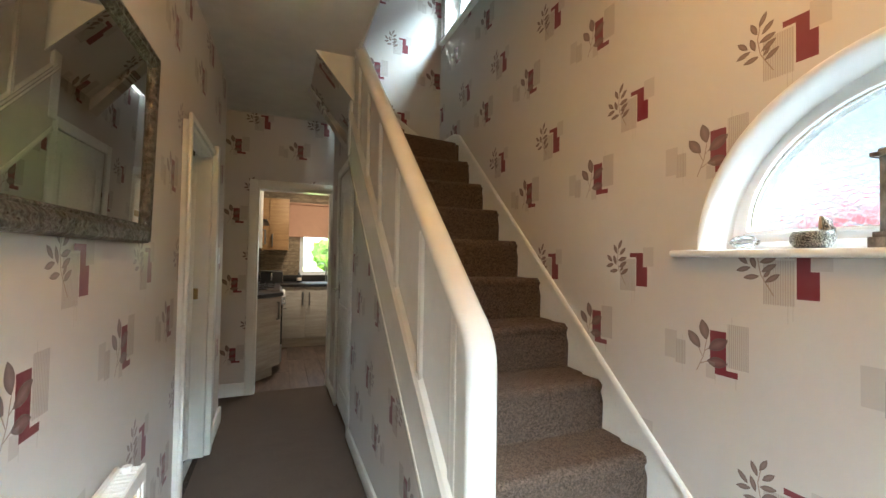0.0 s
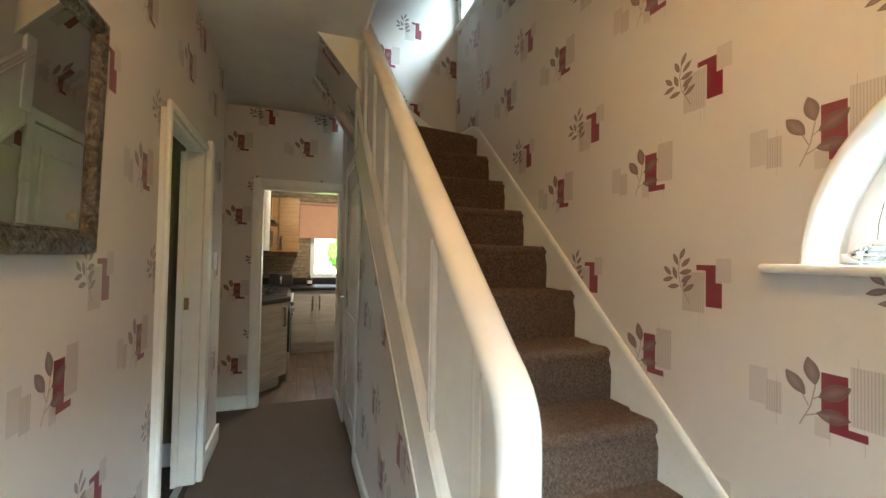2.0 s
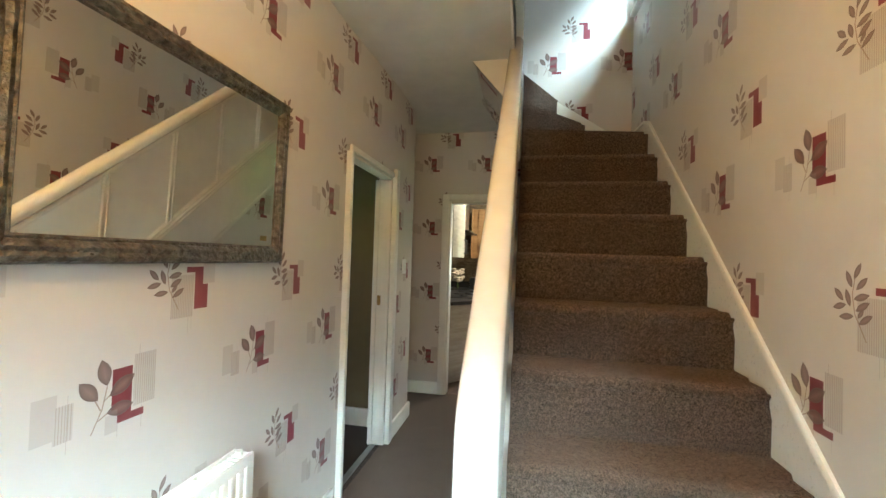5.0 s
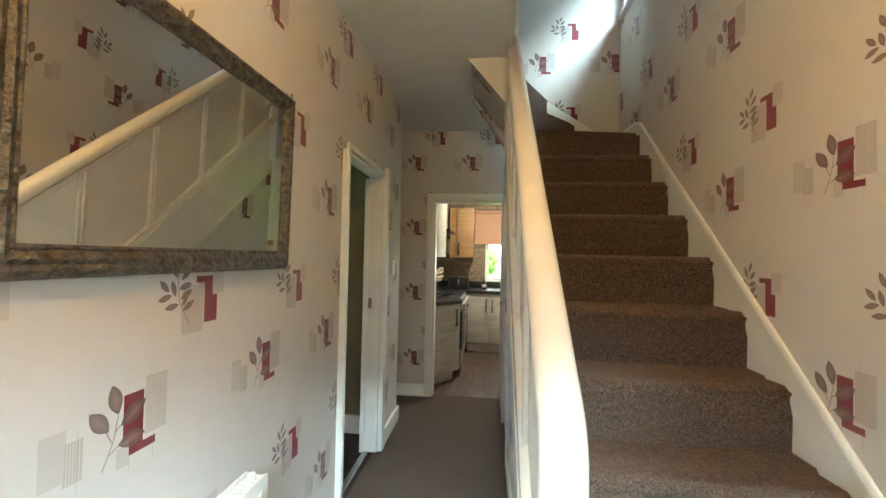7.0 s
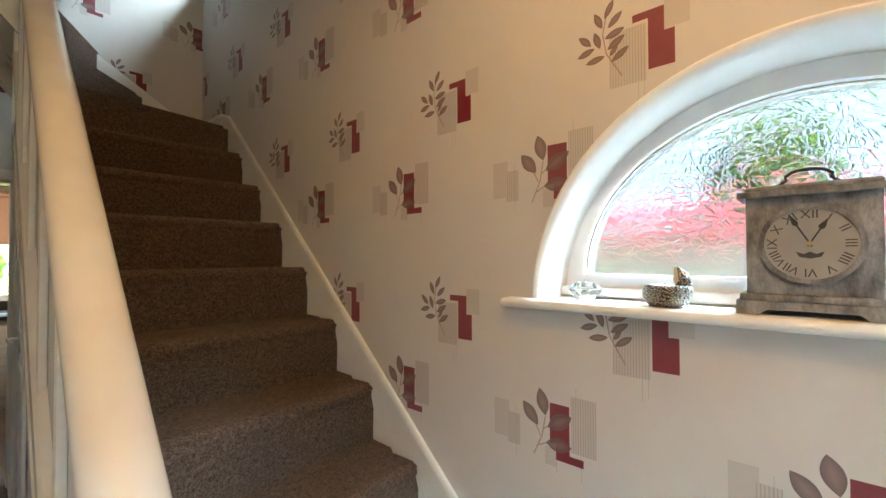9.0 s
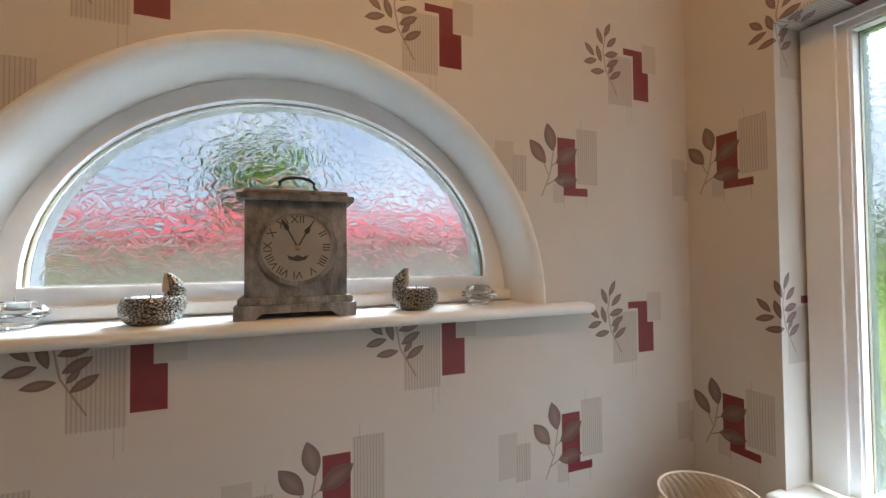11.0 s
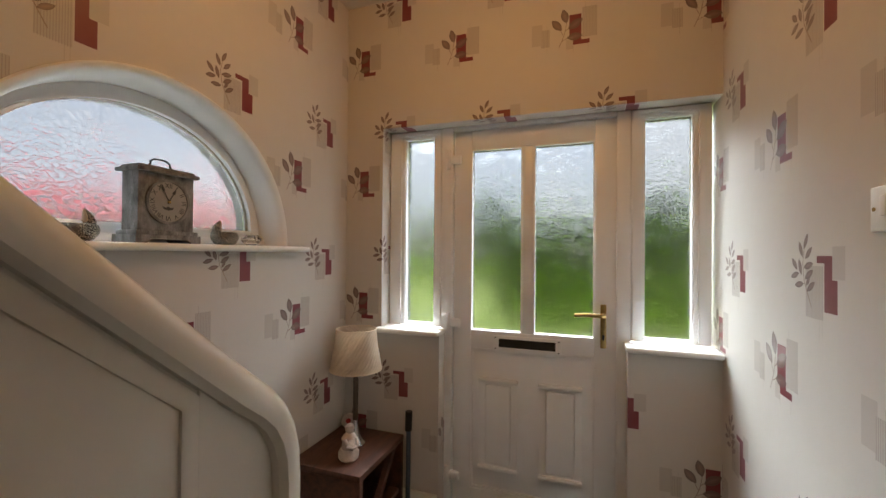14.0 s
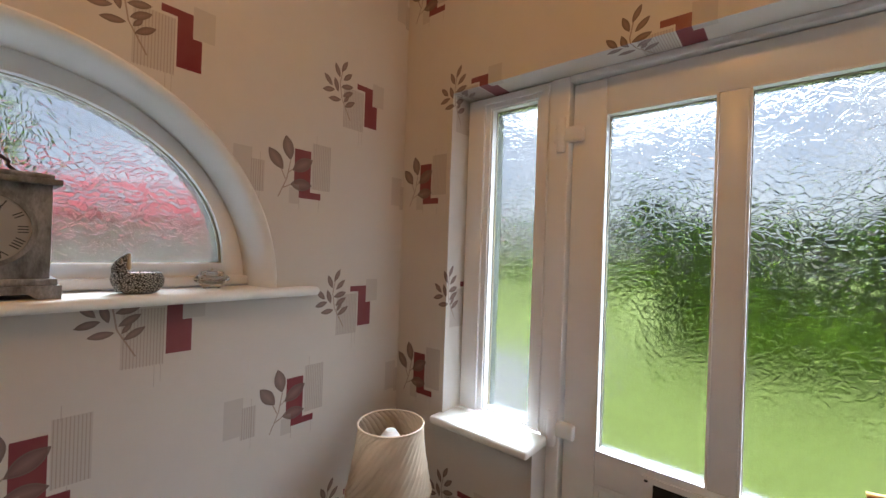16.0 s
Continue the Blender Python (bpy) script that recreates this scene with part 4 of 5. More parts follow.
def tealight(y, rot):
    t = thing("crystal_tealight_holder", (0, 0, 0), "faceted clear crystal tealight holder on the sill", "candle holder", "crystal tealight holders")
    part("crystal_bowl", turned([(0.020, 0.0), (0.023, 0.006), (0.042, 0.022), (0.042, 0.026), (0.026, 0.042), (0.021, 0.043), (0.020, 0.026)], (0, 0, 0), 10), CRYSTAL, t, smooth=False)
    c = part("candle_cup", turned([(0.0188, 0.0275), (0.0188, 0.0405), (0.017, 0.0405), (0.0165, 0.038)], (0, 0, 0), 20), STEEL, t)
    part("wick", tube([(0, 0, 0.037), (0.001, 0.001, 0.050)], 0.0012, 6), HORN, c)
    t.matrix_world = pose(1.80, y, SZ, 0, 0, rot)


tealight(1.535, 0)
tealight(0.722, 14)

# ---- framed mirror on the left wall ----
def embossed(name):
    m, t, b = graph(name)
    p = coords(t, "Position")
    big = noisy(t, scaled(t, p, (1, 1, 1.4)), 40, 4, 0.6, 0.30, 0.70)
    v = t.nodes.new("ShaderNodeTexVoronoi")
    t.links.new(p, v.inputs["Vector"])
    v.inputs["Scale"].default_value = 60
    h = calc(t, "ADD", big, calc(t, "MULTIPLY", v.outputs[0], 0.5))
    put(t, b.inputs["Base Color"], mix(t, big, (0.055, 0.045, 0.036), (0.21, 0.185, 0.155)))
    b.inputs["Metallic"].default_value = 0.65
    put(t, b.inputs["Roughness"], calc(t, "MULTIPLY_ADD", big, -0.15, 0.42))
    bump(t, b, h, 0.8, 0.008)
    return m


PEWTER = embossed("embossed_pewter_frame")
MY0, MY1, MZ0, MZ1 = 1.405, 2.330, 1.330, 1.957
mr = thing("wall_mirror", (0.02, (MY0 + MY1) / 2, MZ0), "large mirror in a dark embossed pewter frame on the wall", "mirror")
sec2 = [(0.006, 0.0), (0.024, 0.002), (0.034, 0.008), (0.037, 0.018), (0.033, 0.028), (0.037, 0.038), (0.031, 0.049), (0.024, 0.053), (0.026, 0.058), (0.022, 0.063), (0.006, 0.064)]


def frame_side(p, q, inward):
    """One mitred side: p and q are outer corners (y, z); inward points into the glass."""
    bm = bmesh.new()
    ra, rb = [], []
    ux, uz = (q[0] - p[0]), (q[1] - p[1])
    n = math.hypot(ux, uz)
    ux, uz = ux / n, uz / n
    for x, o in sec2:
        ra.append(bm.verts.new((x, p[0] + inward[0] * o + ux * o, p[1] + inward[1] * o + uz * o)))
        rb.append(bm.verts.new((x, q[0] + inward[0] * o - ux * o, q[1] + inward[1] * o - uz * o)))
    k = len(sec2)
    for i in range(k):
        bm.faces.new((ra[i], ra[(i + 1) % k], rb[(i + 1) % k], rb[i]))
    bm.faces.new(ra)
    bm.faces.new(rb)
    return bm


for p, q, w in (((MY0, MZ0), (MY1, MZ0), (0, 1)), ((MY1, MZ0), (MY1, MZ1), (-1, 0)), ((MY1, MZ1), (MY0, MZ1), (0, -1)), ((MY0, MZ1), (MY0, MZ0), (1, 0))):
    part("frame_side", frame_side(p, q, w), PEWTER, mr)
part("mirror_glass", block(0.016, 0.021, MY0 + 0.06, MY1 - 0.06, MZ0 + 0.06, MZ1 - 0.06, 0), MIRROR, mr, smooth=False)
part("sticker", block(0.0212, 0.0216, 2.20, 2.235, MZ0 + 0.082, MZ0 + 0.10, 0), BRASS, mr, "small gold sticker in the corner of the glass")
# hung a little out of true, leaning forward
mr.location.x += 0.006
mr.rotation_euler = (0, radians(1.1), radians(-1.1))

# ---- radiator under the mirror ----
RAD = paint("radiator_enamel", (0.80, 0.78, 0.72), 0.35, 0.03, 0.03)
rd = thing("radiator", (0.06, 1.55, 0.13), "white double panel radiator with top grille on the wall", "radiator")
RY0, RY1, RZ0, RZ1 = 1.05, 2.11, 0.14, 0.70


for nm, x, r0, r1 in (("front_panel", 0.098, 0.1105, 0.116), ("back_panel", 0.035, 0.029, 0.0345)):
    panel = part(nm, block(x, x + 0.012, RY0, RY1, RZ0, RZ1, 0.004), RAD, rd)
    for i in range(28):
        y = RY0 + 0.035 + 0.0361 * i
        part("rib", block(r0, r1, y, y + 0.018, RZ0 + 0.03, RZ1 - 0.035, 0.0025), RAD, panel)
part("end_cap", block(0.035, 0.11, RY1 - 0.006, RY1 + 0.002, RZ0 + 0.02, RZ1 - 0.006, 0.004), RAD, rd)
part("end_cap", block(0.035, 0.11, RY0 - 0.002, RY0 + 0.006, RZ0 + 0.02, RZ1 - 0.006, 0.004), RAD, rd)
y = RY0 + 0.02
while y < RY1 - 0.02:
    part("grille_bar", block(0.049, 0.096, y, y + 0.009, RZ1 - 0.014, RZ1 - 0.008, 0), RAD, rd)
    y += 0.021
part("grille_rail", block(0.068, 0.075, RY0 + 0.01, RY1 - 0.01, RZ1 - 0.018, RZ1 - 0.0145, 0), RAD, rd)
for y in (1.2, 1.55, 1.9):
    part("grille_clip", block(0.049, 0.096, y, y + 0.006, RZ1 - 0.0075, RZ1 + 0.002, 0), RAD, rd)
part("vent_cap", tube([(0.07, RY1 - 0.025, RZ1 - 0.012), (0.07, RY1 - 0.025, RZ1 + 0.008)], 0.012, 12), RAD, rd)
for y in (1.2, 1.95):
    part("bracket", block(0.0, 0.036, y, y + 0.03, 0.2, 0.62, 0.003), RAD, rd)

# ---- double light switch ----
sw2 = thing("light_switch", (0.0, 1.02, 1.42), "white plastic double light switch on the wall", "light switch")
part("plate", block(0.0, 0.010, 1.031, 1.177, 1.364, 1.448, 0.004), PVC, sw2)
for y in (1.067, 1.104):
    part("rocker", block(0.010, 0.015, y, y + 0.018, 1.392, 1.430, 0.002), PVC, sw2)
for y in (1.044, 1.164):
    part("screw", disc(0.0095, 0.0112, y, 1.406, 0.004, 12), BRASS, sw2)

sw3 = thing("light_switch", (0.035, 4.045, 1.29), "small white plastic light switch past the side doorway", "light switch")
part("plate", block(0.035, 0.044, 4.0, 4.088, 1.232, 1.348, 0.003), PVC, sw3)
for z in (1.248, 1.298):
    part("rocker", block(0.044, 0.048, 4.034, 4.054, z, z + 0.034, 0.002), PVC, sw3)

# ---- lamp table in the corner ----
tb = thing("lamp_table", (1.52, 0.45, 0), "dark walnut open-sided lamp table in the corner", "table")
TX0, TX1, TY0, TY1, TZ = 1.382, 1.738, 0.136, 0.56, 0.40
part("tabletop", block(TX0, TX1, TY0, TY1, TZ - 0.028, TZ, 0.004), WALNUT, tb)
part("end_panel", block(TX0 + 0.002, TX1, TY1 - 0.03, TY1 - 0.002, 0, TZ - 0.028, 0.003), WALNUT, tb)
part("end_panel", block(TX0 + 0.002, TX1, TY0 + 0.002, TY0 + 0.03, 0, TZ - 0.028, 0.003), WALNUT, tb)
part("shelf", block(TX0 + 0.01, TX1 - 0.01, TY0 + 0.03, TY1 - 0.03, 0.12, 0.145, 0.003), WALNUT, tb)
part("back_panel", block(TX1 - 0.012, TX1 - 0.002, TY0 + 0.03, TY1 - 0.03, 0.145, TZ - 0.028, 0.001), WALNUT, tb)
part("brace", prism("x", TX0 + 0.02, TX0 + 0.045, [(TY0 + 0.03, TZ - 0.03), (TY0 + 0.07, TZ - 0.03), (TY1 - 0.16, 0.146), (TY1 - 0.20, 0.146)]), WALNUT, tb)

SHADE = paint("cream_pleated_fabric", (0.74, 0.61, 0.47), 0.85, 0.05, 0.2)
LX, LY = 1.555, 0.315
lm = thing("table_lamp", (LX, LY, TZ), "table lamp with cream pleated shade and slim metal stem", "lamp")
part("base", turned([(0.045, 0.0), (0.047, 0.008), (0.035, 0.02), (0.020, 0.05), (0.013, 0.09), (0.010, 0.12)], (LX, LY, TZ), 24), CHROME, lm, "polished flared metal base")
part("stem", turned([(0.013, 0.118), (0.0135, 0.13), (0.0125, 0.37), (0.009, 0.46)], (LX, LY, TZ), 16), paint("brown_stem", (0.10, 0.07, 0.05), 0.4, 0.1, 0.05, 0.4), lm)
prof = [(0.121, 0.360), (0.116, 0.389), (0.108, 0.433), (0.100, 0.475), (0.095, 0.522), (0.093, 0.550)]
bm = bmesh.new()
N = 72
rings = []
for k, (r, h) in enumerate(prof):
    rings.append([bm.verts.new((LX + (r + 0.0028 * (i % 2)) * math.cos(2 * math.pi * (i + k * 3.2) / N), LY + (r + 0.0028 * (i % 2)) * math.sin(2 * math.pi * (i + k * 3.2) / N), TZ + h)) for i in range(N)])
for a, b in zip(rings, rings[1:]):
    for i in range(N):
        bm.faces.new((a[i], a[(i + 1) % N], b[(i + 1) % N], b[i]))
bmesh.ops.solidify(bm, geom=bm.faces[:], thickness=0.0015)
sh = part("shade", bm, SHADE, lm, "cream shade of slanting pleats", smooth=False)
for r, h in ((0.095, 0.550), (0.123, 0.360)):
    part("shade_trim", tube([(LX + r * math.cos(a), LY + r * math.sin(a), TZ + h) for a in [2 * math.pi * i / 40 for i in range(41)]], 0.003, 6), SHADE, sh)
part("bulb", turned([(0.012, 0.455), (0.014, 0.465), (0.028, 0.495), (0.028, 0.512), (0.015, 0.53), (0.002, 0.533)], (LX, LY, TZ), 16), PVC, lm)

CLAY = paint("white_clay", (0.60, 0.50, 0.43), 0.6, 0.12, 0.2, 0, 30)
bm = bmesh.new()
FX, FY = 1.505, 0.45
for radii, pts in (([0.034, 0.044, 0.046, 0.036], [(0, 0, 0.0), (0, 0, 0.01), (0, 0, 0.035), (0, 0, 0.052)]), ([0.034, 0.031, 0.03, 0.033, 0.022, 0.011], [(0, 0, 0.04), (0, 0, 0.06), (-0.002, 0, 0.08), (0, 0, 0.098), (0, 0, 0.112), (0, 0, 0.12)]),
                   ([0.011, 0.011, 0.009, 0.007], [(0.0, -0.03, 0.10), (-0.012, -0.036, 0.075), (-0.032, -0.022, 0.062), (-0.04, -0.006, 0.066)]), ([0.011, 0.011, 0.009, 0.007], [(0.0, 0.03, 0.10), (-0.012, 0.036, 0.075), (-0.032, 0.022, 0.06), (-0.04, 0.004, 0.064)]),
                   ([0.008, 0.017, 0.021, 0.019, 0.010], [(-0.003, 0, 0.117), (-0.004, 0, 0.124), (-0.004, 0, 0.137), (-0.002, 0, 0.150), (0, 0, 0.157)])):
    tube([(FX + p[0], FY + p[1], TZ + p[2]) for p in pts], 0.01, 16, bm, radii=radii)
bmesh.ops.remove_doubles(bm, verts=bm.verts[:], dist=0.0005)
solid("figurine", bm, CLAY, "small pale seated figurine on the lamp table", "figurine", kind="")
RED = paint("red_enamel", (0.42, 0.025, 0.025), 0.4, 0.1, 0.05)
ob = thing("round_ornament", (1.690, 0.165, TZ), "small white round ornament with a red mark", "ornament")
od = part("disc", turned([(0.001, -0.008), (0.033, -0.008), (0.037, -0.005), (0.037, 0.005), (0.033, 0.008), (0.001, 0.008)], (1.690, 0.165, TZ), 28), CLAY, ob)
om = part("red_mark", turned([(0.001, 0.0084), (0.009, 0.0084), (0.013, 0.0088), (0.013, 0.008)], (1.690, 0.165, TZ), 20), RED, ob, "red painted mark")
for c in (od, om):
    c.data.transform(Matrix.Translation((0, 0, 0.037)) @ Matrix.Rotation(radians(35), 4, "Z") @ Matrix.Rotation(radians(-90), 4, "X"))
umb = thing("umbrella", (1.352, 0.155, 0), "dark folded umbrella leaning beside the table", "umbrella")
part("shaft", tube([(1.352, 0.150, 0.0), (1.352, 0.146, 0.45)], 0.012, 10), paint("blue_grey_metal", (0.12, 0.16, 0.22), 0.35, 0.1, 0.05, 0.7), umb)
part("grip", tube([(1.352, 0.15, 0.43), (1.35, 0.15, 0.50), (1.35, 0.15, 0.525)], 0.018, 10), BLACK, umb, "black moulded grip")

# ceiling light in the hall
cl = thing("ceiling_light", (0.85, 1.10, CEIL), "small frosted ceiling light with a warm bulb", "ceiling light")
part("rose", turned([(0.05, 0.0), (0.05, -0.02), (0.02, -0.035)], (0.85, 1.10, CEIL), 24), PVC, cl)
part("flex", tube([(0.85, 1.10, CEIL - 0.03), (0.85, 1.10, CEIL - 0.10)], 0.004, 8), PVC, cl)

# ---- kitchen ----
KY = 7.45
PALE = wood("pale_grained_laminate", (0.50, 0.46, 0.40), (0.33, 0.29, 0.245), (1.2, 1.2, 14), 0.5, 2.0)
OAK = wood("oak_laminate", (0.50, 0.29, 0.12), (0.32, 0.17, 0.065), (1.2, 1.2, 14), 0.5, 2.0)
PLANK = wood("brown_floor_plank", (0.15, 0.100, 0.074), (0.036, 0.024, 0.017), (8, 1, 8), 0.36, 2.2)
STONE = wood("split_stone_tile", (0.42, 0.33, 0.22), (0.17, 0.12, 0.075), (2, 2, 5), 0.8, 6.0)
GROUT = paint("dark_grout", (0.10, 0.08, 0.06), 0.9, 0.1, 0.2)
TOPMAT = paint("black_worktop", (0.012, 0.011, 0.011), 0.36, 0.2, 0.02)
BLIND = paint("peach_blind_fabric", (0.52, 0.30, 0.20), 0.85, 0.04, 0.1)
solid("floor_kitchen_base", prism("z", -0.12, -0.012, rect(-0.4, 2.6, YK + 0.06, KY)), GROUT, "dark floor under the kitchen planks", "floor")
solid("wall_kitchen_back", prism("y", KY, KY + 0.25, rect(-0.4, 2.6, -0.05, CEIL), [rect(0.74, 1.75, 1.0, 2.06)]), GROUT, "stone clad kitchen wall with a window", "wall")
solid("wall_kitchen_left", prism("x", -0.52, -0.4, rect(YK + 0.12, KY + 0.25, -0.05, CEIL)), OLIVE, "plain kitchen wall", "wall")
solid("wall_kitchen_right", prism("x", 2.5, 2.6, rect(YK + 0.12, KY + 0.25, -0.05, CEIL)), OLIVE, "plain kitchen wall", "wall")
solid("ceiling_kitchen", prism("z", CEIL, CEIL + 0.1, rect(-0.52, 2.6, YK, KY + 0.25)), PLASTER, "off-white kitchen ceiling", "ceiling")
kw = thing("window_5", (1.25, KY, 1.0), "white kitchen window over the sink", "window", kind="structure")
part("window_frame", prism("y", KY + 0.06, KY + 0.13, rect(0.742, 1.748, 1.002, 2.058), [rect(0.80, 1.22, 1.06, 2.0), rect(1.28, 1.69, 1.06, 2.0)]), PVC, kw)
for a, b in ((0.80, 1.22), (1.28, 1.69)):
    part("pane", block(a, b, KY + 0.09, KY + 0.096, 1.06, 2.0, 0), KITCHEN_PANE, kw).visible_shadow = False
part("window_sill", block(0.742, 1.748, KY - 0.01, KY + 0.06, 1.002, 1.02, 0.003), PVC, kw)
bl = thing("roller_blind", (1.15, KY - 0.03, 2.1), "peach fabric roller blind half drawn over the window", "blind")
part("fabric", block(0.575, 1.80, KY - 0.030, KY - 0.027, 1.60, 2.10, 0), BLIND, bl)
part("roller", tube([(0.57, KY - 0.035, 2.11), (1.81, KY - 0.035, 2.11)], 0.02, 12), BLIND, bl)
part("hem_bar", block(0.575, 1.80, KY - 0.034, KY - 0.024, 1.592, 1.612, 0.003), BLIND, bl)


DARKSTEEL = paint("dark_brushed_steel", (0.20, 0.195, 0.19), 0.35, 0.1, 0.05, 0.8)


def bar_handle(parent, x, y, z0, z1, nx, ny):
    o = 0.03
    return part("handle", tube([(x, y, z0), (x + nx * o, y + ny * o, z0), (x + nx * o, y + ny * o, z1), (x, y, z1)], 0.011, 8), DARKSTEEL, parent, "brushed steel bow handle")


def base_unit(x0, x1):
    t = thing("kitchen_base_unit", ((x0 + x1) / 2, 7.15, 0), "pale grained kitchen base unit with steel handle under the worktop", "kitchen cabinet", "kitchen base units")
    part("carcass", block(x0, x1, 6.875, KY - 0.005, 0.13, 0.86, 0.002), PALE, t)
    part("kickboard", block(x0, x1, 6.92, 6.94, 0.0, 0.13, 0), PALE, t)
    part("door", block(x0 + 0.002, x1 - 0.002, 6.855, 6.875, 0.14, 0.855, 0.002), PALE, t)
    return t


for x0, x1, hx in ((0.50, 0.81, 0.77), (0.81, 1.15, 0.86), (1.15, 1.75, 1.70), (1.75, 2.35, 1.80)):
    bar_handle(base_unit(x0, x1), hx, 6.855, 0.60, 0.78, 0, -1)
solid("worktop", block(-0.39, 2.4, 6.83, KY - 0.002, 0.862, 0.90, 0.004), TOPMAT, "glossy black kitchen worktop", "worktop", kind="")
solid("upstand", block(-0.39, 2.4, KY - 0.02, KY - 0.002, 0.901, 1.0, 0.002), TOPMAT, "black upstand behind the worktop", "upstand", kind="")
eu = thing("kitchen_end_unit", (0.2, 5.5, 0), "pale grained angled end unit with two handles beside the kitchen doorway", "kitchen cabinet")
part("carcass", prism("z", 0.12, 0.86, [(-0.39, 5.10), (0.14, 5.10), (0.455, 5.50), (0.455, 5.62), (-0.39, 5.62)]), PALE, eu)
part("kickboard", prism("z", 0.0, 0.12, [(-0.37, 5.16), (0.12, 5.16), (0.40, 5.52), (0.40, 5.60), (-0.37, 5.60)]), PALE, eu)
part("door", prism("z", 0.125, 0.855, [(0.145, 5.085), (0.160, 5.072), (0.476, 5.472), (0.461, 5.485)]), PALE, eu)
for f in (0.17, 0.88):
    bar_handle(eu, 0.155 + 0.315 * f, 5.075 + 0.40 * f, 0.62, 0.80, 0.78, -0.62)
solid("worktop_end", prism("z", 0.862, 0.90, [(-0.39, 5.05), (0.15, 5.05), (0.50, 5.47), (0.50, 5.64), (-0.39, 5.64)]), TOPMAT, "glossy black worktop on the end unit", "worktop", kind="")
ck = thing("cooker", (0.15, 6.1, 0), "black and steel cooker with gas hob", "cooker")
part("body", block(-0.30, 0.47, 5.645, 6.80, 0.08, 0.89, 0.004), STEEL, ck)
part("oven_door", block(0.47, 0.495, 5.66, 6.24, 0.30, 0.74, 0.004), BLACK, ck)
part("oven_door", block(0.47, 0.495, 6.26, 6.78, 0.14, 0.74, 0.004), STEEL, ck)
part("oven_drawer", block(0.47, 0.495, 5.66, 6.24, 0.10, 0.285, 0.004), STEEL, ck)
part("control_panel", block(0.47, 0.49, 5.66, 6.78, 0.76, 0.875, 0.004), STEEL, ck)
for i in range(6):
    part("knob", tube([(0.49, 5.75 + 0.19 * i, 0.82), (0.525, 5.75 + 0.19 * i, 0.82)], 0.02, 14), STEEL, ck)
for a, b in ((5.72, 6.2), (6.3, 6.74)):
    part("door_handle", tube([(0.495, a, 0.70), (0.53, a, 0.70), (0.53, b, 0.70), (0.495, b, 0.70)], 0.009, 8), CHROME, ck)
part("hob", block(-0.28, 0.46, 5.66, 6.78, 0.891, 0.905, 0.004), BLACK, ck)
for x in (-0.1, 0.28):
    for y in (5.85, 6.22, 6.58):
        part("burner", turned([(0.05, 0.0), (0.05, 0.012), (0.03, 0.018)], (x, y, 0.905), 16), BLACK, ck)
        part("pan_support", tube([(x - 0.12, y, 0.93), (x + 0.12, y, 0.93)], 0.006, 6, tube([(x, y - 0.12, 0.93), (x, y + 0.12, 0.93)], 0.006, 6)), IRON, ck)
tw = thing("toaster", (0.02, 5.42, 0.9), "black toaster with chrome trim on the worktop", "toaster")
part("body", block(-0.12, 0.14, 5.40, 5.58, 0.905, 1.09, 0.02, 3), BLACK, tw)
part("trim", block(0.138, 0.146, 5.42, 5.56, 0.92, 1.07, 0.003), CHROME, tw)
kt = thing("appliance", (0.1, 7.0, 0.9), "black appliance with a chrome surround on the worktop", "appliance")
part("body", block(0.20, 0.50, 6.98, 7.24, 0.904, 1.08, 0.015, 3), BLACK, kt)
part("surround", tube([(0.205, 6.972, 0.93), (0.205, 6.972, 1.07), (0.495, 6.972, 1.07), (0.495, 6.972, 0.93)], 0.008, 8), CHROME, kt)
part("lever_slot", block(0.34, 0.36, 6.974, 6.981, 0.94, 1.05, 0.002), CHROME, kt)
rl = thing("flowers", (0.02, 7.02, 0.9), "bunch of cream artificial flowers on the worktop", "flowers")
PETAL = paint("cream_petal", (0.75, 0.62, 0.5), 0.7, 0.08, 0.1)
random.seed(5)
for i in range(22):
    c = Vector((0.02 + random.uniform(-0.07, 0.07), 7.02 + random.uniform(-0.07, 0.07), 1.12 + random.uniform(-0.09, 0.09)))
    bm = turned([(0.005, -0.024), (0.028, -0.013), (0.038, 0.008), (0.026, 0.022), (0.008, 0.012)], c, 10)
    part("bloom", bm, PETAL, rl)
part("stem", tube([(0.02, 7.02, 0.9), (0.02, 7.02, 1.12)], 0.012, 8), paint("leaf_stem", (0.05, 0.09, 0.03), 0.6), rl)
bo = thing("soap_bottle", (0.73, 7.25, 0.9), "dark soap bottle with pale label by the sink", "bottle")
part("body", turned([(0.032, 0), (0.036, 0.01), (0.036, 0.10), (0.015, 0.125), (0.013, 0.15)], (0.73, 7.22, 0.9), 16), BLACK, bo)
part("label", turned([(0.0365, 0.03), (0.0365, 0.075)], (0.73, 7.22, 0.9), 16), PETAL, bo)
sk = thing("sink", (1.1, 7.15, 0.9), "stainless steel sink with mixer tap", "sink")
part("bowl", prism("z", 0.900, 0.908, rect(0.78, 1.70, 6.93, 7.36), [rect(0.85, 1.20, 6.98, 7.30)]), STEEL, sk)
part("basin", block(0.85, 1.20, 6.98, 7.30, 0.901, 0.903, 0), STEEL, sk)
part("tap", tube([(1.13, 7.33, 0.905), (1.13, 7.33, 1.12)] + [(1.13 - 0.07 + 0.07 * math.cos(a), 7.33, 1.12 + 0.07 * math.sin(a)) for a in [math.pi * i / 8 for i in range(1, 9)]] + [(0.99, 7.33, 1.08)], 0.011, 10), CHROME, sk)
wu = thing("kitchen_wall_unit", (0.44, 7.2, 1.38), "oak laminate kitchen wall unit with steel handle", "kitchen cabinet", "kitchen wall units")
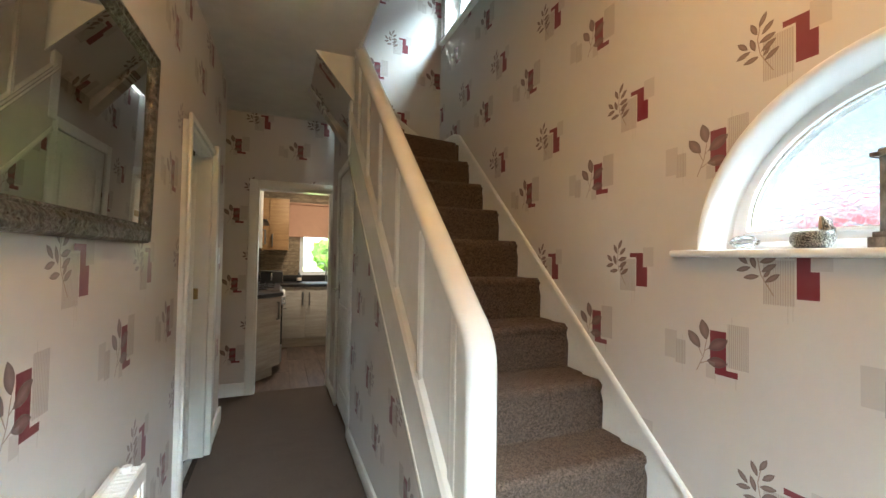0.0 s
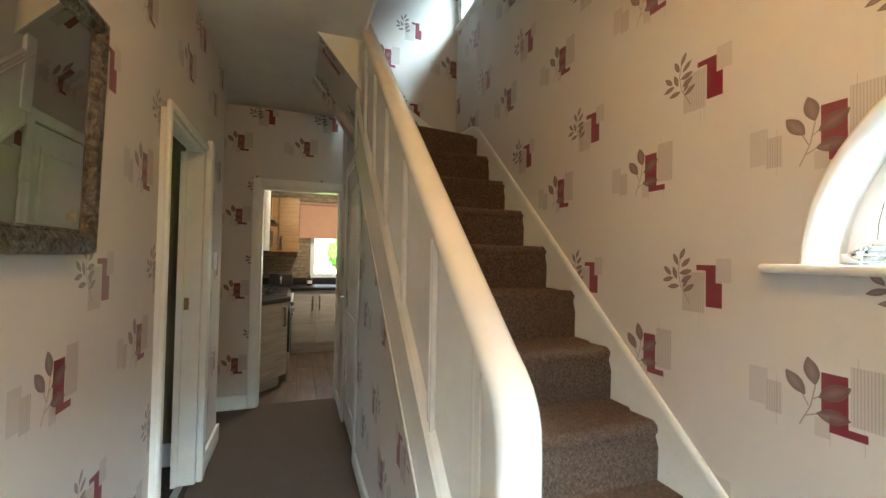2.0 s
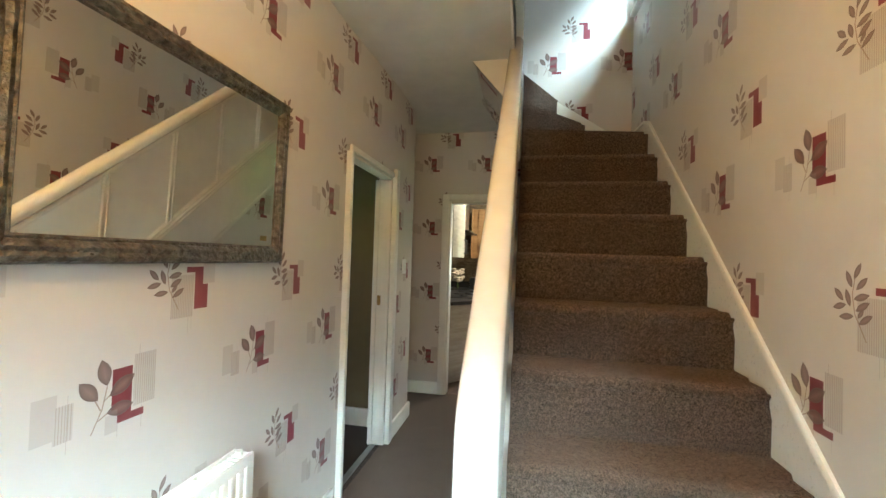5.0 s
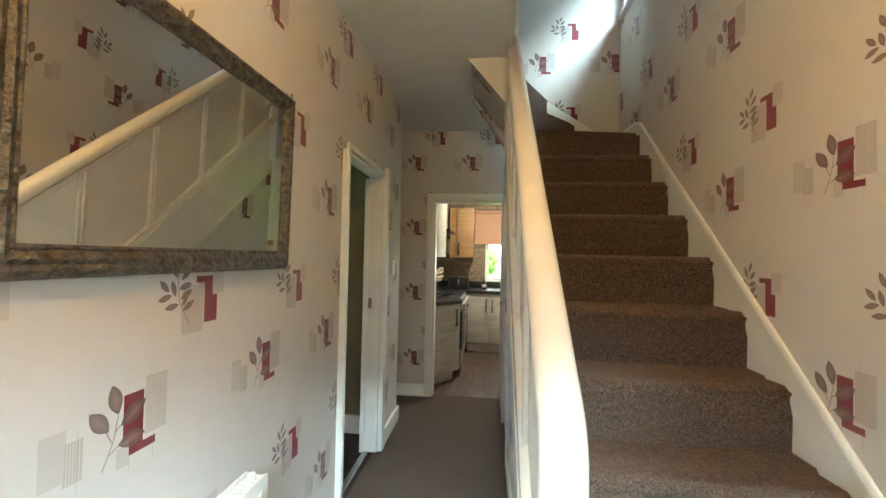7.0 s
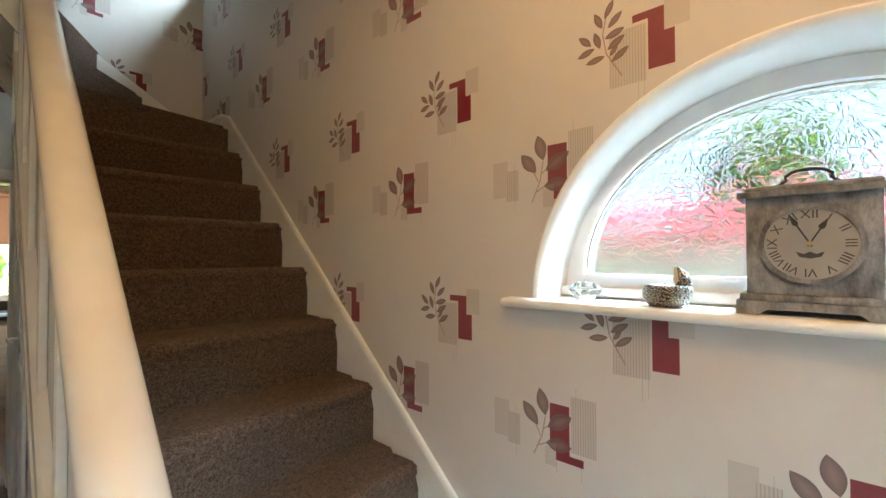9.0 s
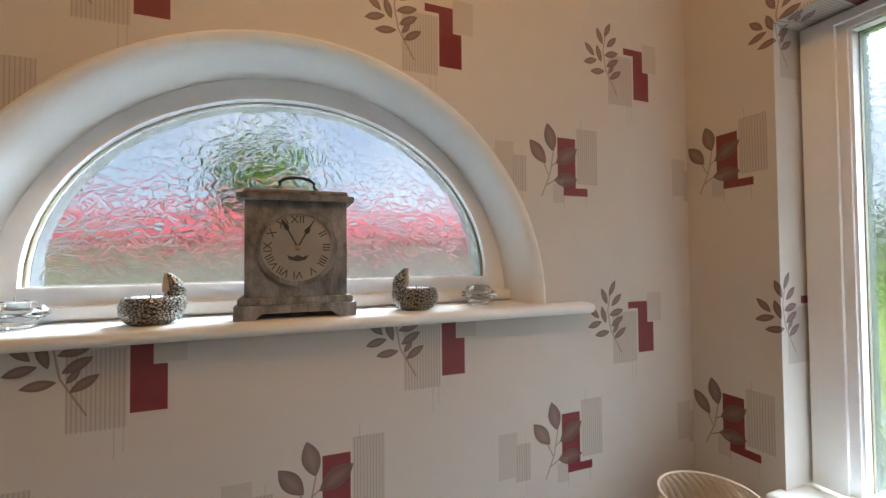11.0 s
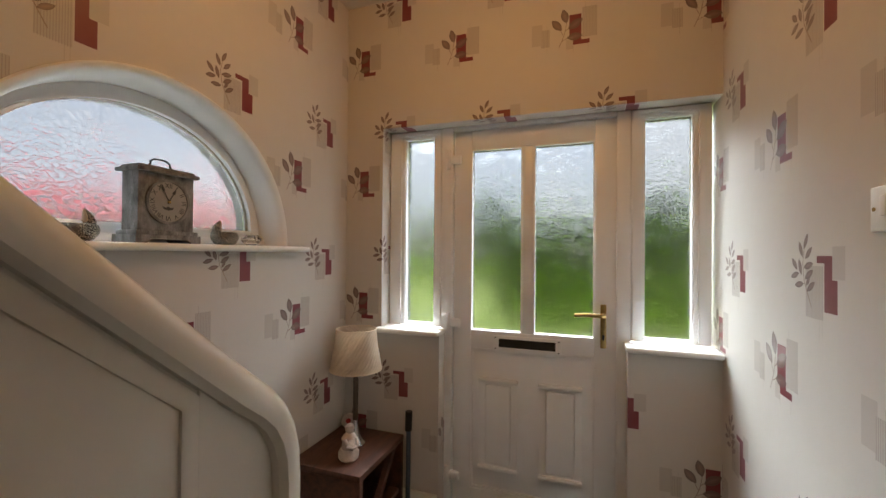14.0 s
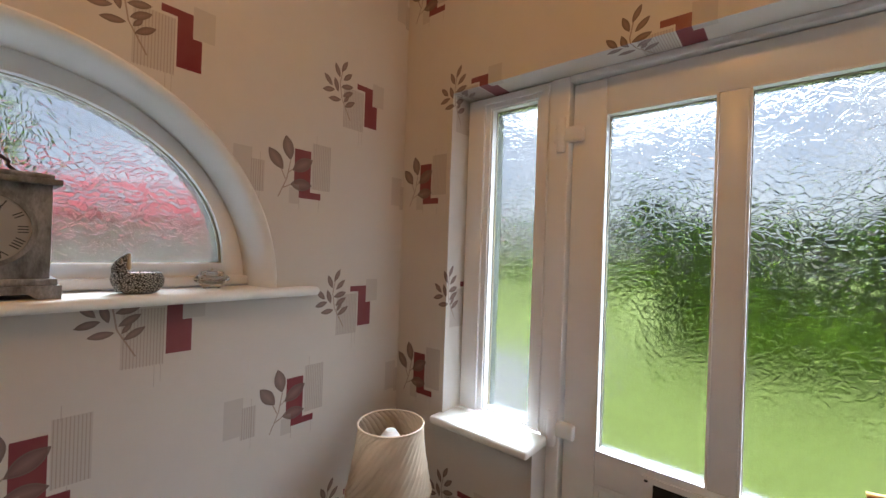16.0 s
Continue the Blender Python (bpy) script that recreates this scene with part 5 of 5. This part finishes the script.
part("carcass", block(0.215, 0.565, 7.10, KY - 0.03, 1.38, 2.13, 0.003), OAK, wu)
part("door", block(0.30, 0.567, 7.08, 7.10, 1.38, 2.13, 0.003), OAK, wu)
part("end_panel", block(0.20, 0.215, 7.08, KY - 0.03, 1.37, 2.14, 0.002), OAK, wu)
bar_handle(wu, 0.345, 7.08, 1.44, 1.60, 0, -1)
w2 = thing("kitchen_wall_unit", (0.0, 5.5, 1.38), "pale grained kitchen wall unit with steel handle", "kitchen cabinet", "kitchen wall units")
part("carcass", block(-0.39, 0.235, 5.10, 6.0, 1.38, 2.13, 0.003), PALE, w2)
part("door", block(0.235, 0.255, 5.10, 6.0, 1.38, 2.13, 0.002), PALE, w2)
bar_handle(w2, 0.255, 5.93, 1.43, 1.6, 1, 0)
hood = thing("cooker_hood", (0.0, 6.5, 1.5), "grey cooker hood with glass edge", "cooker hood")
part("chimney", block(-0.39, 0.19, 6.15, 6.85, 1.74, CEIL - 0.001, 0.003), STEEL, hood)
part("canopy", block(-0.39, 0.30, 6.02, 6.98, 1.72, 1.735, 0.002), BLACK, hood)

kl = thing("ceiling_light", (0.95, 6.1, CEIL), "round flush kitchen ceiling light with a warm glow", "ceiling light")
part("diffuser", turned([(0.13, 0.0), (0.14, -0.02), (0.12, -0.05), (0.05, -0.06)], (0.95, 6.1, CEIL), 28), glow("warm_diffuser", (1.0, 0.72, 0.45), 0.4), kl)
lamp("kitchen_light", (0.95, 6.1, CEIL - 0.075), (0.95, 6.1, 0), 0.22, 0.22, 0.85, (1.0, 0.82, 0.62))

# ---- outside ----
def lawn(name, a, b, scale=30, leafy=None):
    m, t, bs = graph(name)
    p = coords(t, "Position")
    f = calc(t, "ADD", calc(t, "MULTIPLY", noisy(t, p, scale, 4, 0.7, 0.3, 0.7), 0.6), calc(t, "MULTIPLY", noisy(t, p, 1.1, 3, 0.6, 0.3, 0.7), 0.4))
    put(t, bs.inputs["Base Color"], mix(t, f, a, b))
    bs.inputs["Roughness"].default_value = 0.9
    bump(t, bs, f, 0.6, 0.05)
    if leafy:
        # thin leaves let light through
        tr = t.nodes.new("ShaderNodeBsdfTranslucent")
        tr.inputs[0].default_value = (*leafy, 1)
        ms = t.nodes.new("ShaderNodeMixShader")
        ms.inputs[0].default_value = 0.75
        t.links.new(bs.outputs[0], ms.inputs[1])
        t.links.new(tr.outputs[0], ms.inputs[2])
        t.links.new(ms.outputs[0], t.nodes["Material Output"].inputs["Surface"])
    return m


LAWN = lawn("lawn_grass", (0.23, 0.28, 0.035), (0.38, 0.44, 0.09))
HEDGE = lawn("hedge_leaf", (0.10, 0.16, 0.035), (0.26, 0.36, 0.09), 14, (0.42, 0.54, 0.15))
PAVE = paint("pale_paving", (0.40, 0.36, 0.33), 0.85, 0.12, 0.3)
ROOF = paint("red_roof_tile", (0.40, 0.030, 0.034), 0.8, 0.2, 0.4)
RENDERED = paint("pale_brick_wall", (0.68, 0.60, 0.53), 0.85, 0.1, 0.3)
BRICK = paint("red_brick_wall", (0.30, 0.10, 0.075), 0.85, 0.15, 0.3)
solid("ground", prism("z", -0.32, -0.16, rect(-60, 60, -70, 60), [rect(-2.7, XR + 0.26, -0.14, KY + 0.25)]), LAWN, "green lawn round the house", "ground")
solid("pavement", block(2.6, 8.95, -4.5, 9, -0.2, -0.14, 0), PAVE, "pale paved drive beside the house", "paving")


def hedge(name, x0, x1, y0, y1, h, seed, label):
    bm = bmesh.new()
    random.seed(seed)
    for i in range(1500):
        fx, fy = random.random(), random.random()
        fz = random.random() ** 0.6
        side = random.choice((0, 1, 2))
        p = Vector((x0 + fx * (x1 - x0), y0 + fy * (y1 - y0), -0.16 + fz * h))
        if side == 0:
            p.y = y1 + random.uniform(-0.1, 0.1)
        elif side == 1:
            p.z = h - 0.16 + 0.18 * noise.noise(p * 0.7) + random.uniform(-0.12, 0.12)
        elif side == 2:
            p.x = random.choice((x0, x1)) + random.uniform(-0.1, 0.1)
        m = Matrix.LocRotScale(p, Euler((random.uniform(0, 6), random.uniform(0, 6), random.uniform(0, 6))), (random.uniform(0.1, 0.26), random.uniform(0.1, 0.2), random.uniform(0.02, 0.08)))
        bmesh.ops.create_icosphere(bm, subdivisions=1, radius=1, matrix=m)
    box(bm, x0 + 0.1, x1 - 0.1, y0 + 0.4, y0 + 0.5, -0.17, h * 0.4)
    return solid(name, bm, HEDGE, label, "hedge", kind="stuff", smooth=False)


# added out of view: pale slab bounces neutral light into the side-room opening
solid("patio", block(-9, -2.75, 0, 6, -0.2, -0.14, 0), PAVE, "unseen pale slab added to keep grass green out of the side room's light", "paving")
hedge("hedge", -9, 2.3, -8.2, -7.0, 2.0, 2, "tall green hedge at the end of the front garden")
hedge("hedge", 0.5, 14, -21.0, -19.5, 3.2, 3, "tall green hedge at the end of the front garden")
nb = thing("house", (9, -3, -0.16), "neighbouring house with pale brick wall and red tiled roof", "house")
part("wall", block(9.0, 14, -9, 7, -0.17, 1.81, 0), RENDERED, nb)
part("roof", prism("y", -9.4, 7.4, [(8.7, 1.88), (11.4, 2.75), (14.4, 1.88), (14.4, 1.79), (8.7, 1.79)]), ROOF, nb)
nb.rotation_euler = (0, 0, radians(-13))


def tree(place, height, seed):
    t = thing("tree", place, "leafy green garden tree", "tree", "garden trees")
    random.seed(seed)
    x, y, z = place
    part("trunk", tube([(x, y, z), (x + 0.05, y, z + height * 0.3), (x - 0.05, y + 0.05, z + height * 0.6)], 0.1, 8, radii=[0.16, 0.12, 0.06]), paint("bark", (0.09, 0.07, 0.05), 0.9), t)
    bm = bmesh.new()
    for i in range(700):
        d = Vector((random.gauss(0, 1), random.gauss(0, 1), random.gauss(0, 1))).normalized()
        r = (0.55 + 0.45 * random.random()) * (1 + 0.35 * noise.noise(d * 1.7 + Vector((seed, 0, 0))))
        p = Vector((x, y, z + height * 0.66)) + Vector((d.x * height * 0.30, d.y * height * 0.30, d.z * height * 0.36)) * r
        m = Matrix.LocRotScale(p, Euler((random.uniform(0, 6), random.uniform(0, 6), random.uniform(0, 6))), (random.uniform(0.12, 0.3), random.uniform(0.1, 0.24), 0.03))
        bmesh.ops.create_icosphere(bm, subdivisions=1, radius=1, matrix=m)
    part("crown", bm, HEDGE, t, smooth=False)


tree((0.6, 24, -0.16), 2.0, 4)
tree((2.9, 23.0, -0.16), 2.3, 7)
tree((-1.6, -12, -0.16), 3.3, 9)
tree((17.5, 2.0, -0.16), 6.2, 12)
tree((6.5, -24, -0.16), 5.2, 15)

# ---- kitchen pieces: floor planks and stone tiles ----
random.seed(11)
px = 0.0
fl = thing("floor_kitchen", (0.9, 6, 0), "brown wood-effect plank floor in the kitchen", "floor", kind="structure")
plank_mesh = mesh_of(block(-0.0885, 0.0885, -0.598, 0.598, -0.012, 0.0, 0.0015, 1), "plank", PLANK)
for i in range(13):
    y = YK + 0.02 - random.uniform(0, 1.2)
    while y < 7.0:
        if y + 0.6 > YK + 0.06 and y < 6.9:
            o = new("plank", plank_mesh)
            o.parent = fl
            o.location = Vector((0.13 + i * 0.179, y, -0.004)) - BASE[fl]
        y += 1.2
tile_wall = thing("wall_cladding", (0.8, KY, 1.0), "brown split-stone tiles on the kitchen wall", "wall tiles", kind="structure")
tiles = [mesh_of(block(0, w, -0.012, 0, 0, 0.049, 0.002, 1), "tile", STONE) for w in (0.16, 0.22, 0.29, 0.36)]
wid = (0.16, 0.22, 0.29, 0.36)
z = 1.002
while z < CEIL - 0.05:
    # full courses above the window, two short ones beside it
    runs = [(-0.39, 0.738), (1.752, 2.0)] if z < 2.06 else [(-0.39, 2.0)]
    for x, end in runs:
        x -= random.uniform(0, 0.1) if x < 0 else 0
        while x < end - 0.03:
            j = random.randrange(4)
            w = min(wid[j], end - x)
            o = new("tile", tiles[j])
            o.parent = tile_wall
            o.scale.x = w / wid[j]
            o.location = Vector((x, KY - 0.001 - random.uniform(0, 0.008), z)) - BASE[tile_wall]
            x += w + 0.004
    z += 0.0525
